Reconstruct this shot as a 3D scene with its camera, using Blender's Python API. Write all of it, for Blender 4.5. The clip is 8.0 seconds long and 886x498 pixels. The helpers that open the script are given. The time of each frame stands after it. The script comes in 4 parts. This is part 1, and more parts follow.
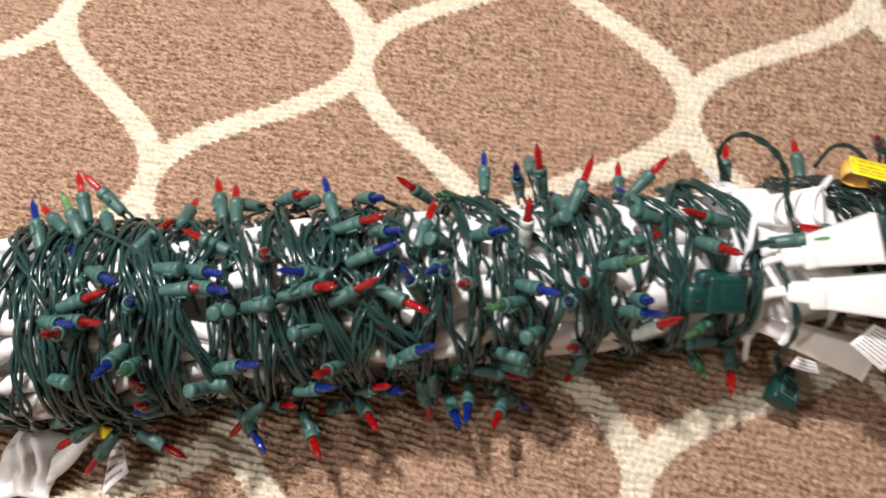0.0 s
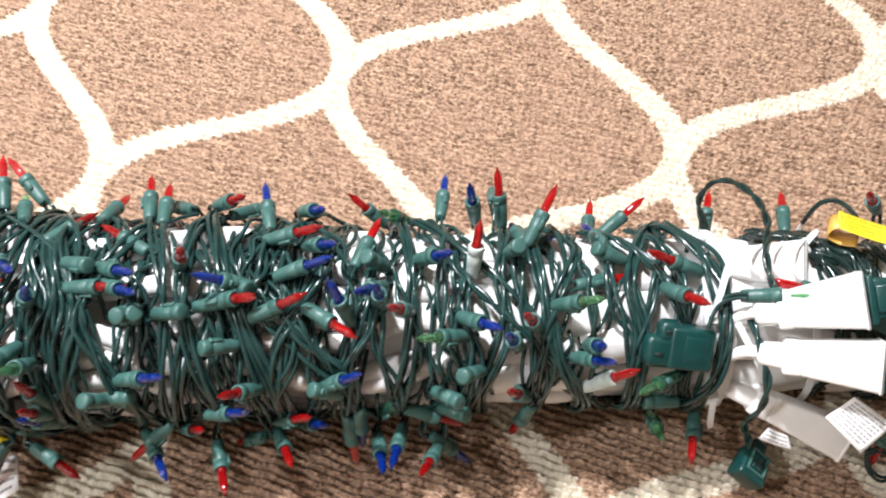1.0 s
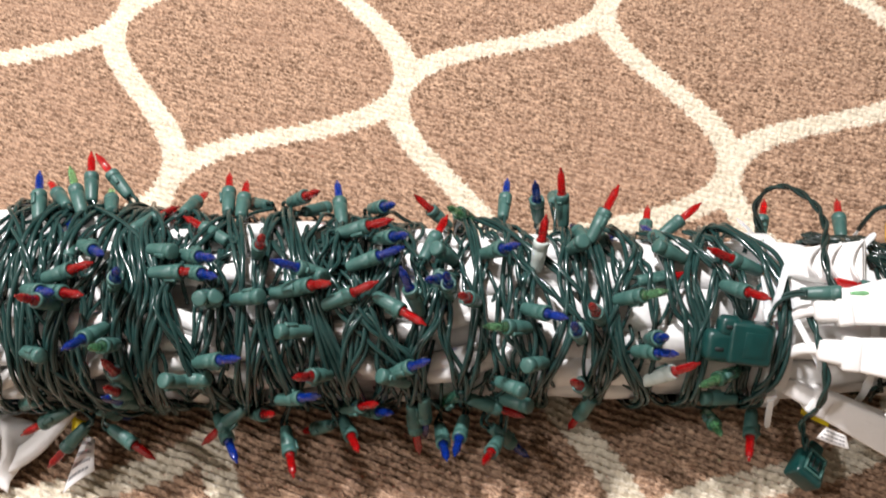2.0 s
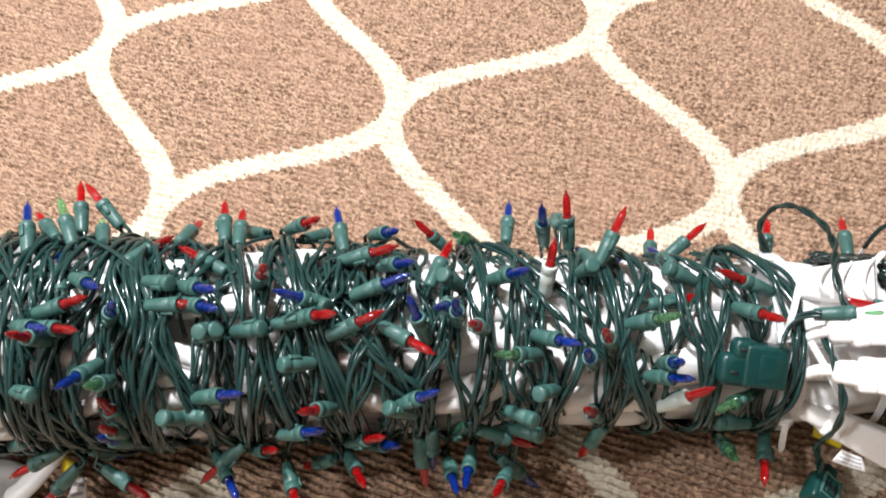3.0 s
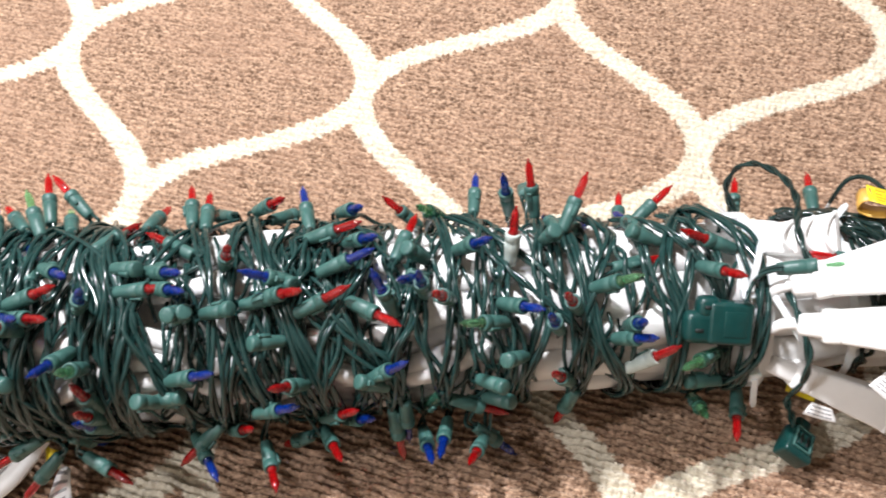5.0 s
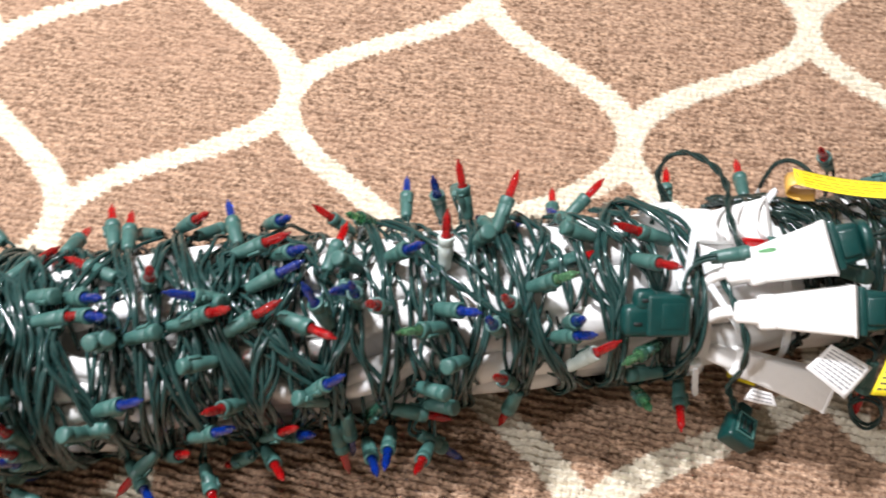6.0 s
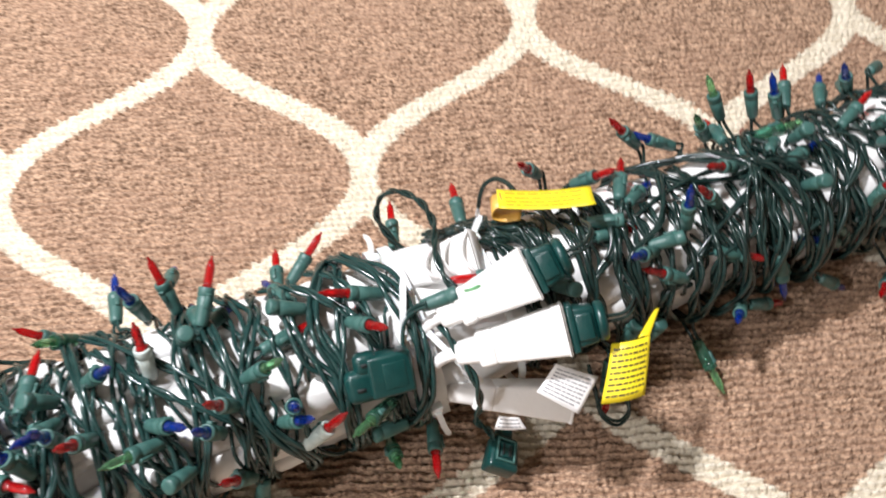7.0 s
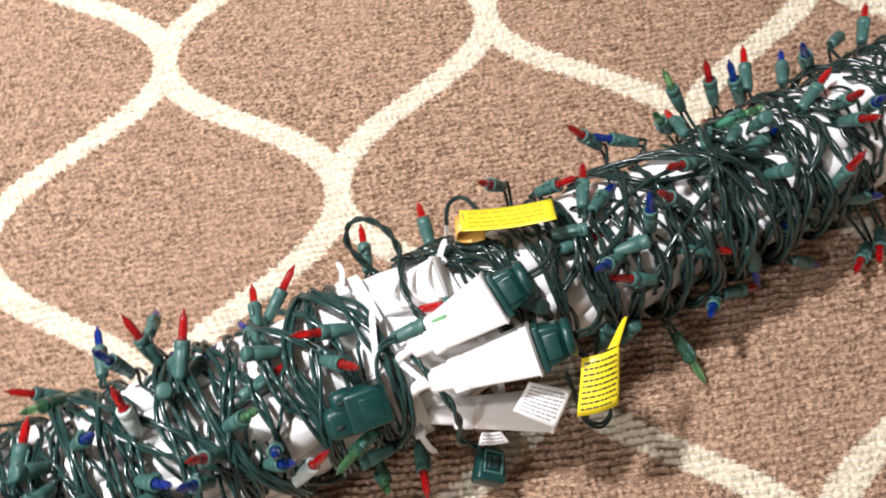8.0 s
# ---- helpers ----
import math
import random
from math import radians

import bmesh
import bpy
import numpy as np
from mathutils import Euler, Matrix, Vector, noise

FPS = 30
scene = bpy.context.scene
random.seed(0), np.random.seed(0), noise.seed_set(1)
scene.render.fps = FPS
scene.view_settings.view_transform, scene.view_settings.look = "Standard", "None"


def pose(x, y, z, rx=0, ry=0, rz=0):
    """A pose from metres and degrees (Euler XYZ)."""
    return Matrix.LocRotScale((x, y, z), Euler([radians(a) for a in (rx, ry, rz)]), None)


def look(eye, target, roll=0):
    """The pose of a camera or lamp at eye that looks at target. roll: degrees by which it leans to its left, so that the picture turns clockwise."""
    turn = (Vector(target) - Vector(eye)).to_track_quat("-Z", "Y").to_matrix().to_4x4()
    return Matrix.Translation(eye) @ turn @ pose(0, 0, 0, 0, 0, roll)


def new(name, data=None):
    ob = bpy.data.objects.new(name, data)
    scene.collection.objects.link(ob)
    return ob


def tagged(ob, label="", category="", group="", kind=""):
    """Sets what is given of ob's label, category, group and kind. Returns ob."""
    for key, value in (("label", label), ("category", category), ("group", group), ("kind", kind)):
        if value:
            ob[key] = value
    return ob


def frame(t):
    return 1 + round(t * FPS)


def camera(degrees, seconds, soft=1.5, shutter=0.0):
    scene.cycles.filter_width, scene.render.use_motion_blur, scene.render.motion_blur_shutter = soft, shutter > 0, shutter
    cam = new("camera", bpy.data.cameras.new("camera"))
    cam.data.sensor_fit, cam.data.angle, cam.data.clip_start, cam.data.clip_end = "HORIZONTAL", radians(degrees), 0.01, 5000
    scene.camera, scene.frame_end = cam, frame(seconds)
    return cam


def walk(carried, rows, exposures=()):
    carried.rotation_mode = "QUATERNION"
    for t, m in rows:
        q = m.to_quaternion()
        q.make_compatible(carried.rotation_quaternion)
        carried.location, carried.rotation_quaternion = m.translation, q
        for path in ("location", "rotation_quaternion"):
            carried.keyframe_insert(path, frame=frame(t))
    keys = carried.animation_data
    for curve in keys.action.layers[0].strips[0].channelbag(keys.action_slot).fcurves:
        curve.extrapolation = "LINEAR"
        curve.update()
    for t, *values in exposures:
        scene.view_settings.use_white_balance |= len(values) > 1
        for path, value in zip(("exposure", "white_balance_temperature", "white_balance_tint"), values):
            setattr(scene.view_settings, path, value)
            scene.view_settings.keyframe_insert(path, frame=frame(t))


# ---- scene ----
cam = camera(54.27, 8.0, soft=1.7, shutter=0.7)
walk(cam, [
    (0.0, pose(0.2149, -0.4819, 0.6336, 26.70, 2.16, 13.46)),
    (0.2, pose(0.2093, -0.4993, 0.6086, 29.75, 1.49, 14.79)),
    (0.5, pose(0.2157, -0.4859, 0.5913, 30.85, 0.16, 16.88)),
    (0.7, pose(0.2283, -0.4637, 0.5832, 30.63, -0.54, 17.99)),
    (1.0, pose(0.2530, -0.4667, 0.5755, 30.88, 0.27, 18.31)),
    (1.2, pose(0.2505, -0.4832, 0.5804, 30.93, 0.53, 18.50)),
    (1.5, pose(0.2449, -0.4974, 0.5797, 31.63, 0.91, 19.38)),
    (1.7, pose(0.2493, -0.5035, 0.5794, 32.40, 1.77, 20.53)),
    (2.8, pose(0.2242, -0.5058, 0.5763, 35.16, 0.88, 18.93)),
    (3.0, pose(0.2240, -0.5018, 0.5695, 34.82, 0.81, 18.61)),
    (3.5, pose(0.2313, -0.5013, 0.5640, 34.16, 1.32, 18.51)),
    (4.0, pose(0.2351, -0.5038, 0.5692, 33.22, 2.10, 18.80)),
    (4.2, pose(0.2328, -0.5071, 0.5688, 33.28, 2.40, 18.70)),
    (5.3, pose(0.2522, -0.4980, 0.5681, 33.64, 2.13, 15.14)),
    (5.5, pose(0.2507, -0.4947, 0.5667, 33.45, 1.46, 14.18)),
    (6.0, pose(0.2533, -0.4897, 0.5626, 33.20, 1.33, 11.79)),
    (6.3, pose(0.2773, -0.4748, 0.5697, 32.82, 1.45, 8.10)),
    (6.5, pose(0.3081, -0.4581, 0.5782, 32.78, 1.80, 4.49)),
    (6.7, pose(0.3225, -0.4436, 0.5842, 32.58, 0.67, 0.47)),
    (7.0, pose(0.3479, -0.4215, 0.5739, 31.20, 0.80, -3.18)),
    (7.3, pose(0.3497, -0.4178, 0.5568, 30.29, 1.09, -4.29)),
    (7.5, pose(0.3525, -0.4064, 0.5628, 28.91, 1.70, -4.88)),
    (7.8, pose(0.3743, -0.3957, 0.5894, 28.51, 3.48, -5.89)),
    (8.0, pose(0.3856, -0.3875, 0.6018, 27.75, 4.59, -7.30)),
], exposures=[(0.0, -0.35, 6950, 13), (0.5, 0.12, 6550, 10), (1.0, 0.16, 6500, 10), (1.5, -0.25, 6900, 13), (3.0, 0.0, 6550, 10), (3.5, 0.02, 6500, 10), (4.0, -0.03, 6600, 11), (5.5, 0.06, 6500, 10), (8.0, -0.05, 6550, 11)])

# ---- light: an unseen key lamp and an added fill lamp ----
world = bpy.data.worlds.new("room_air")
world.use_nodes = True
world.node_tree.nodes["Background"].inputs[0].default_value = (1.0, 0.93, 0.85, 1)
world.node_tree.nodes["Background"].inputs[1].default_value = 0.05
scene.world = world


def disk_lamp(name, at, size, power, colour):
    data = bpy.data.lights.new(name, "AREA")
    data.shape, data.size, data.energy, data.color = "DISK", size, power, colour
    new(name, data).matrix_world = look(at, (at[0], at[1], 0))


# unseen key: direction follows the cast shadows, low height added for steeper falloff
disk_lamp("key_lamp", (-0.38, 0.17, 1.88), 0.15, 70, (0.98, 0.985, 1.035))
# added fill from the near left, unseen; lifts the shadows on the near side
disk_lamp("fill_lamp", (-1.50, -1.40, 2.46), 0.30, 50, (0.98, 0.985, 1.035))


# ---- materials ----
class Nodes:
    """A small wrapper round a node material."""

    def __init__(self, name, rough=0.5, colour=(0.5, 0.5, 0.5), **sockets):
        self.mat = bpy.data.materials.new(name)
        self.mat.use_nodes = True
        self.tree = self.mat.node_tree
        self.bsdf = self.tree.nodes["Principled BSDF"]
        self.set(self.bsdf, "Roughness", rough)
        self.set(self.bsdf, "Base Color", (*colour, 1))
        for key, value in sockets.items():
            self.set(self.bsdf, key.replace("_", " "), value)

    def set(self, node, key, value):
        if isinstance(value, bpy.types.NodeSocket):
            self.tree.links.new(value, node.inputs[key])
        else:
            node.inputs[key].default_value = value

    def add(self, kind, **inputs):
        node = self.tree.nodes.new(kind)
        for key, value in inputs.items():
            self.set(node, key.replace("_", " "), value)
        return node

    def m(self, op, a, b=0.0, c=0.0):
        node = self.tree.nodes.new("ShaderNodeMath")
        node.operation = op
        for i, value in enumerate((a, b, c)):
            self.set(node, i, value)
        return node.outputs[0]

    def noise(self, scale, detail=3.0, vector=None):
        node = self.add("ShaderNodeTexNoise", Scale=scale, Detail=detail)
        node.inputs["Vector"].default_value = (0, 0, 0)
        self.set(node, "Vector", vector if vector is not None else self.coords())
        return node.outputs["Fac"]

    def coords(self, which="Object"):
        return self.add("ShaderNodeTexCoord").outputs[which]

    def mix(self, fac, a, b):
        node = self.tree.nodes.new("ShaderNodeMix")
        node.data_type = "RGBA"
        self.set(node, 0, fac)
        self.set(node, 6, a if isinstance(a, bpy.types.NodeSocket) else (*a, 1))
        self.set(node, 7, b if isinstance(b, bpy.types.NodeSocket) else (*b, 1))
        return node.outputs[2]

    def span(self, value, lo, hi):
        node = self.add("ShaderNodeMapRange", Value=value)
        node.inputs[1].default_value, node.inputs[2].default_value = lo, hi
        return node.outputs[0]

    def bump(self, height, distance, strength=1.0):
        node = self.add("ShaderNodeBump", Height=height, Distance=distance, Strength=strength)
        self.set(self.bsdf, "Normal", node.outputs[0])


def plain(name, colour, other, rough, scale=60.0, bump=0.0, **more):
    """A material of two close tones with fine grain."""
    n = Nodes(name, rough, colour, **more)
    n.set(n.bsdf, "Base Color", n.mix(n.span(n.noise(scale), 0.35, 0.65), colour, other))
    n.set(n.bsdf, "Roughness", n.m("ADD", n.m("MULTIPLY", n.noise(scale * 3), 0.2), rough - 0.1))
    if bump:
        n.bump(n.noise(scale * 6), bump)
    return n.mat


CELL_W, CELL_H = 0.30, 0.3408


def carpet_material():
    n = Nodes("carpet_pile", 0.95)
    xyz = n.add("ShaderNodeSeparateXYZ", Vector=n.coords("Object"))
    fine = n.noise(330.0, 2.0)
    soft = n.noise(30.0, 2.0)
    broad = n.noise(7.0, 2.0)
    # each loop of yarn is of one colour, so the trellis steps from loop to loop
    x = n.m("ADD", n.m("SNAP", n.m("ADD", xyz.outputs[0], n.m("MULTIPLY", n.m("SUBTRACT", fine, 0.5), 0.007)), 0.0017), 0.00145)
    y = n.m("ADD", n.m("SNAP", n.m("ADD", xyz.outputs[1], n.m("MULTIPLY", n.m("SUBTRACT", soft, 0.5), 0.004)), 0.0057), 0.00285 - 0.004)
    y = n.m("ADD", n.m("MULTIPLY", y, 0.45), n.m("MULTIPLY", n.m("SUBTRACT", xyz.outputs[1], 0.004), 0.55))
    across = n.m("ABSOLUTE", n.m("SUBTRACT", n.m("FLOORED_MODULO", n.m("ADD", x, CELL_W / 2 + 0.0015), CELL_W), CELL_W / 2))
    turn = n.m("MULTIPLY", y, 2 * math.pi / CELL_H)
    once, thrice = n.m("COSINE", turn), n.m("COSINE", n.m("MULTIPLY", turn, 3.0))
    line = n.m("MULTIPLY", n.m("SUBTRACT", 1.0, n.m("SUBTRACT", n.m("MULTIPLY", once, 1.034), n.m("MULTIPLY", thrice, 0.034))), CELL_W / 4)
    slope = n.m("MULTIPLY", n.m("SINE", turn), CELL_W / 4 * 2 * math.pi / CELL_H)
    stretch = n.m("SQRT", n.m("ADD", 1.0, n.m("MULTIPLY", slope, slope)))
    away = n.m("DIVIDE", n.m("ABSOLUTE", n.m("SUBTRACT", across, line)), stretch)
    cream = n.m("SUBTRACT", 1.0, n.span(away, 0.0100, 0.0116))
    # the loops lie along their rows, so the grain is longer than it is wide
    lying = n.add("ShaderNodeCombineXYZ", X=n.m("MULTIPLY", xyz.outputs[0], 0.72), Y=xyz.outputs[1], Z=xyz.outputs[2]).outputs[0]
    yarn = n.m("ADD", n.m("MULTIPLY", n.noise(400.0, 2.0, lying), 0.55), n.m("MULTIPLY", n.noise(180.0, 2.0, lying), 0.30))
    yarn = n.span(n.m("ADD", yarn, n.m("MULTIPLY", n.noise(430.0, 1.0), 0.15)), 0.39, 0.61)
    # wide tone contrast: mottled yarn plus painted-in loop highlights and shade between loops
    brown = n.mix(yarn, (0.122, 0.070, 0.043), (0.565, 0.385, 0.263))
    brown = n.mix(n.m("MULTIPLY", n.span(n.m("ADD", soft, n.m("SUBTRACT", broad, 0.5)), 0.40, 0.75), 0.40), brown, (0.385, 0.247, 0.170))
    pale = n.mix(yarn, (0.57, 0.505, 0.39), (0.76, 0.70, 0.575))
    speck = n.m("GREATER_THAN", n.noise(400.0, 1.0, lying), 0.70)
    pale = n.mix(n.m("MULTIPLY", speck, 0.7), pale, (0.34, 0.22, 0.15))
    n.set(n.bsdf, "Base Color", n.mix(cream, brown, pale))
    n.set(n.bsdf, "Sheen Weight", 0.10)
    n.set(n.bsdf, "Specular IOR Level", 0.15)
    n.bump(n.noise(650.0, 3.0), 0.0012, 0.6)
    return n.mat


def clear_plastic(name, colour, clear=0.74):
    n = Nodes(name, 0.08, colour, IOR=1.47)
    n.set(n.bsdf, "Transmission Weight", clear)
    n.set(n.bsdf, "Coat Weight", 0.3)
    n.bump(n.noise(500.0), 0.0002)
    return n.mat


CARPET = carpet_material()
WIRE = plain("green_wire_insulation", (0.010, 0.034, 0.031), (0.017, 0.050, 0.046), 0.15, 90)
WIRE_DARK = plain("dark_wire_insulation", (0.007, 0.018, 0.016), (0.014, 0.034, 0.030), 0.17, 90)
SOCKET = plain("green_socket_plastic", (0.034, 0.100, 0.087), (0.050, 0.130, 0.114), 0.42, 120, 0.0002)
SOCKET_PALE = plain("clouded_socket_plastic", (0.42, 0.50, 0.47), (0.55, 0.62, 0.58), 0.35, 150)
PLUG = plain("dark_green_plug_plastic", (0.003, 0.036, 0.033), (0.005, 0.047, 0.043), 0.32, 100, 0.0002)
# near-black inlay colour, painted shade for the inside of the plug slots
SLOT = plain("slot_shade", (0.004, 0.008, 0.008), (0.006, 0.012, 0.012), 0.6)
BULB = {
    "red": clear_plastic("red_bulb_plastic", (0.62, 0.009, 0.012)),
    "blue": clear_plastic("blue_bulb_plastic", (0.006, 0.055, 0.44)),
    "green": clear_plastic("green_bulb_plastic", (0.28, 0.68, 0.34), 0.9),
}
SOCKET_CLEAR = clear_plastic("translucent_green_plastic", (0.10, 0.36, 0.24), 0.85)
WHITE = plain("white_cord_vinyl", (0.78, 0.78, 0.77), (0.85, 0.85, 0.83), 0.42, 40, 0.0003)
WHITE_HARD = plain("white_connector_vinyl", (0.80, 0.79, 0.77), (0.85, 0.84, 0.82), 0.40, 50, 0.0003)
NYLON = plain("milky_nylon", (0.72, 0.74, 0.74), (0.80, 0.81, 0.80), 0.32, 80, 0.0, Subsurface_Weight=0.1)
YELLOW = plain("yellow_label_vinyl", (0.88, 0.70, 0.02), (0.93, 0.76, 0.03), 0.38, 70)
ORANGE = plain("orange_label_back", (0.62, 0.34, 0.06), (0.72, 0.42, 0.09), 0.45, 70)
INK = plain("black_print", (0.07, 0.055, 0.015), (0.11, 0.09, 0.03), 0.5)
INK_GREY = plain("grey_print", (0.25, 0.25, 0.26), (0.32, 0.32, 0.33), 0.5)
INK_YELLOW = plain("brown_print", (0.50, 0.36, 0.02), (0.56, 0.42, 0.03), 0.5)
PAPER = plain("white_label_paper", (0.78, 0.77, 0.76), (0.85, 0.84, 0.83), 0.5, 60, 0.0002)
PAINT = plain("wall_paint", (0.70, 0.66, 0.60), (0.73, 0.69, 0.63), 0.7, 4)


# ---- mesh helpers ----
def mesh_of(name, verts, faces, mat, smooth=True):
    me = bpy.data.meshes.new(name)
    me.from_pydata([tuple(p) for p in verts], [], faces)
    me.materials.append(mat)
    if smooth:
        me.polygons.foreach_set("use_smooth", [True] * len(me.polygons))
    me.update()
    return me


def thing(name, at, label, category, group="", kind=""):
    ob = new(name)
    ob.empty_display_size = 0.02
    ob.matrix_world = at if isinstance(at, Matrix) else Matrix.Translation(at)
    return tagged(ob, label, category, group, kind)


WORLD = {}


def part(name, me, parent, m=None, label="", kind=""):
    """Links a mesh as a part of parent; m is its pose in the world."""
    m = Matrix() if m is None else m
    if isinstance(me, bmesh.types.BMesh):
        data = bpy.data.meshes.new(name)
        me.to_mesh(data)
        me.free()
        me = data
    ob = new(name, me)
    ob.parent = parent
    base = WORLD.get(parent, parent.matrix_basis)
    ob.matrix_basis = base.inverted() @ m
    WORLD[ob] = m.copy()
    return tagged(ob, label, kind=kind)


def smooth_path(points, steps=8):
    """A Catmull-Rom curve through the points."""
    p = [Vector(q) for q in points]
    p = [2 * p[0] - p[1]] + p + [2 * p[-1] - p[-2]]
    out = []
    for i in range(1, len(p) - 2):
        for k in range(steps):
            t = k / steps
            a, b, c, d = p[i - 1:i + 3]
            out.append(0.5 * (2 * b + (c - a) * t + (2 * a - 5 * b + 4 * c - d) * t * t + (3 * b - a - 3 * c + d) * t ** 3))
    return out + [p[-2]]


class Tubes:
    """Collects swept tubes into one mesh."""

    def __init__(self):
        self.v, self.f = [], []

    def sweep(self, path, radius, sides=6, flat=1.0, up=None, caps=True):
        base, n = len(self.v), len(path)
        side = None
        for i, p in enumerate(path):
            ahead = (path[min(i + 1, n - 1)] - path[max(i - 1, 0)])
            ahead = ahead.normalized() if ahead.length > 1e-9 else Vector((1, 0, 0))
            if side is None:
                ref = up if up is not None else Vector((0.13, 0.21, 1))
                side = ahead.cross(ref)
            side = (side - ahead * side.dot(ahead))
            side = side.normalized() if side.length > 1e-9 else ahead.orthogonal().normalized()
            other = ahead.cross(side)
            r = radius(i / (n - 1)) if callable(radius) else radius
            for k in range(sides):
                a = 2 * math.pi * (k + 0.5) / sides
                self.v.append(p + side * (math.cos(a) * r) + other * (math.sin(a) * r * flat))
        for i in range(n - 1):
            for k in range(sides):
                a, b = base + i * sides + k, base + i * sides + (k + 1) % sides
                self.f.append((a, b, b + sides, a + sides))
        if caps:
            self.f.append(tuple(base + k for k in reversed(range(sides))))
            self.f.append(tuple(base + (n - 1) * sides + k for k in range(sides)))

    def mesh(self, name, mat, smooth=True):
        return mesh_of(name, self.v, self.f, mat, smooth)


def lathe(name, profile, mat, sides=14):
    """A turned form along z: rows of (z, radius)."""
    v, f = [], []
    for z, r in profile:
        for k in range(sides):
            a = 2 * math.pi * k / sides
            v.append((r * math.cos(a), r * math.sin(a), z))
    for i in range(len(profile) - 1):
        for k in range(sides):
            a, b = i * sides + k, i * sides + (k + 1) % sides
            f.append((a, b, b + sides, a + sides))
    f.append(tuple(reversed(range(sides))))
    f.append(tuple((len(profile) - 1) * sides + k for k in range(sides)))
    return mesh_of(name, v, f, mat)


def box_bm(size, at=(0, 0, 0), bevel=0.001, segments=2, taper=None, rot=None):
    """A bevelled box; taper scales the +x end in y and z."""
    bm = bmesh.new()
    bmesh.ops.create_cube(bm, size=1)
    for v in bm.verts:
        v.co = Vector((v.co.x * size[0], v.co.y * size[1], v.co.z * size[2]))
        if taper and v.co.x > 0:
            v.co.y *= taper[0]
            v.co.z *= taper[1]
    if bevel:
        bmesh.ops.bevel(bm, geom=bm.edges[:], offset=bevel, segments=segments, affect="EDGES", profile=0.5)
    m = Matrix.Translation(at)
    if rot is not None:
        m = m @ rot
    bmesh.ops.transform(bm, matrix=m, verts=bm.verts)
    for face in bm.faces:
        face.smooth = True
    return bm


def joined(bms, mat, name="mesh"):
    me = bpy.data.meshes.new(name)
    v, f = [], []
    for bm in bms:
        base = len(v)
        bm.verts.index_update()
        v += [tuple(q.co) for q in bm.verts]
        f += [tuple(base + q.index for q in face.verts) for face in bm.faces]
        bm.free()
    return mesh_of(name, v, f, mat)


def slab(name, size, at, bevel, mat, kind="structure"):
    ob = new(name, joined([box_bm(size, (0, 0, 0), bevel)], mat, name))
    ob.location = at
    return tagged(ob, kind=kind)


# ---- the bundle's long axis, lying on the carpet ----
HEADING = 0.33345
ALONG = Vector((math.cos(HEADING), math.sin(HEADING), 0))
ACROSS = Vector((-math.sin(HEADING), math.cos(HEADING), 0))
UP = Vector((0, 0, 1))


def girth(u):
    return 0.0671 - 0.0141 * min(1.3, max(-0.3, (u + 0.1) / 0.5))


def centre(u):
    return Vector((0, -0.28615, girth(u) + 0.004)) + ALONG * u


def ring(u, deg, r):
    """The point at u along the axis, deg round it (90 is up, 180 the near side), r from it."""
    a = radians(deg)
    return centre(u) + (ACROSS * math.cos(a) + UP * math.sin(a)) * r


def seat_on(u, deg, r, spin=0.0, tip=0.0):
    """A pose there: x along the bundle, z outwards; spin turns it about z, tip about its y."""
    a = radians(deg)
    z = ACROSS * math.cos(a) + UP * math.sin(a)
    y = z.cross(ALONG)
    m = Matrix((ALONG, y, z)).transposed().to_4x4()
    return Matrix.Translation(ring(u, deg, r)) @ m @ pose(0, 0, 0, 0, 0, spin) @ pose(0, 0, 0, 0, tip, 0)


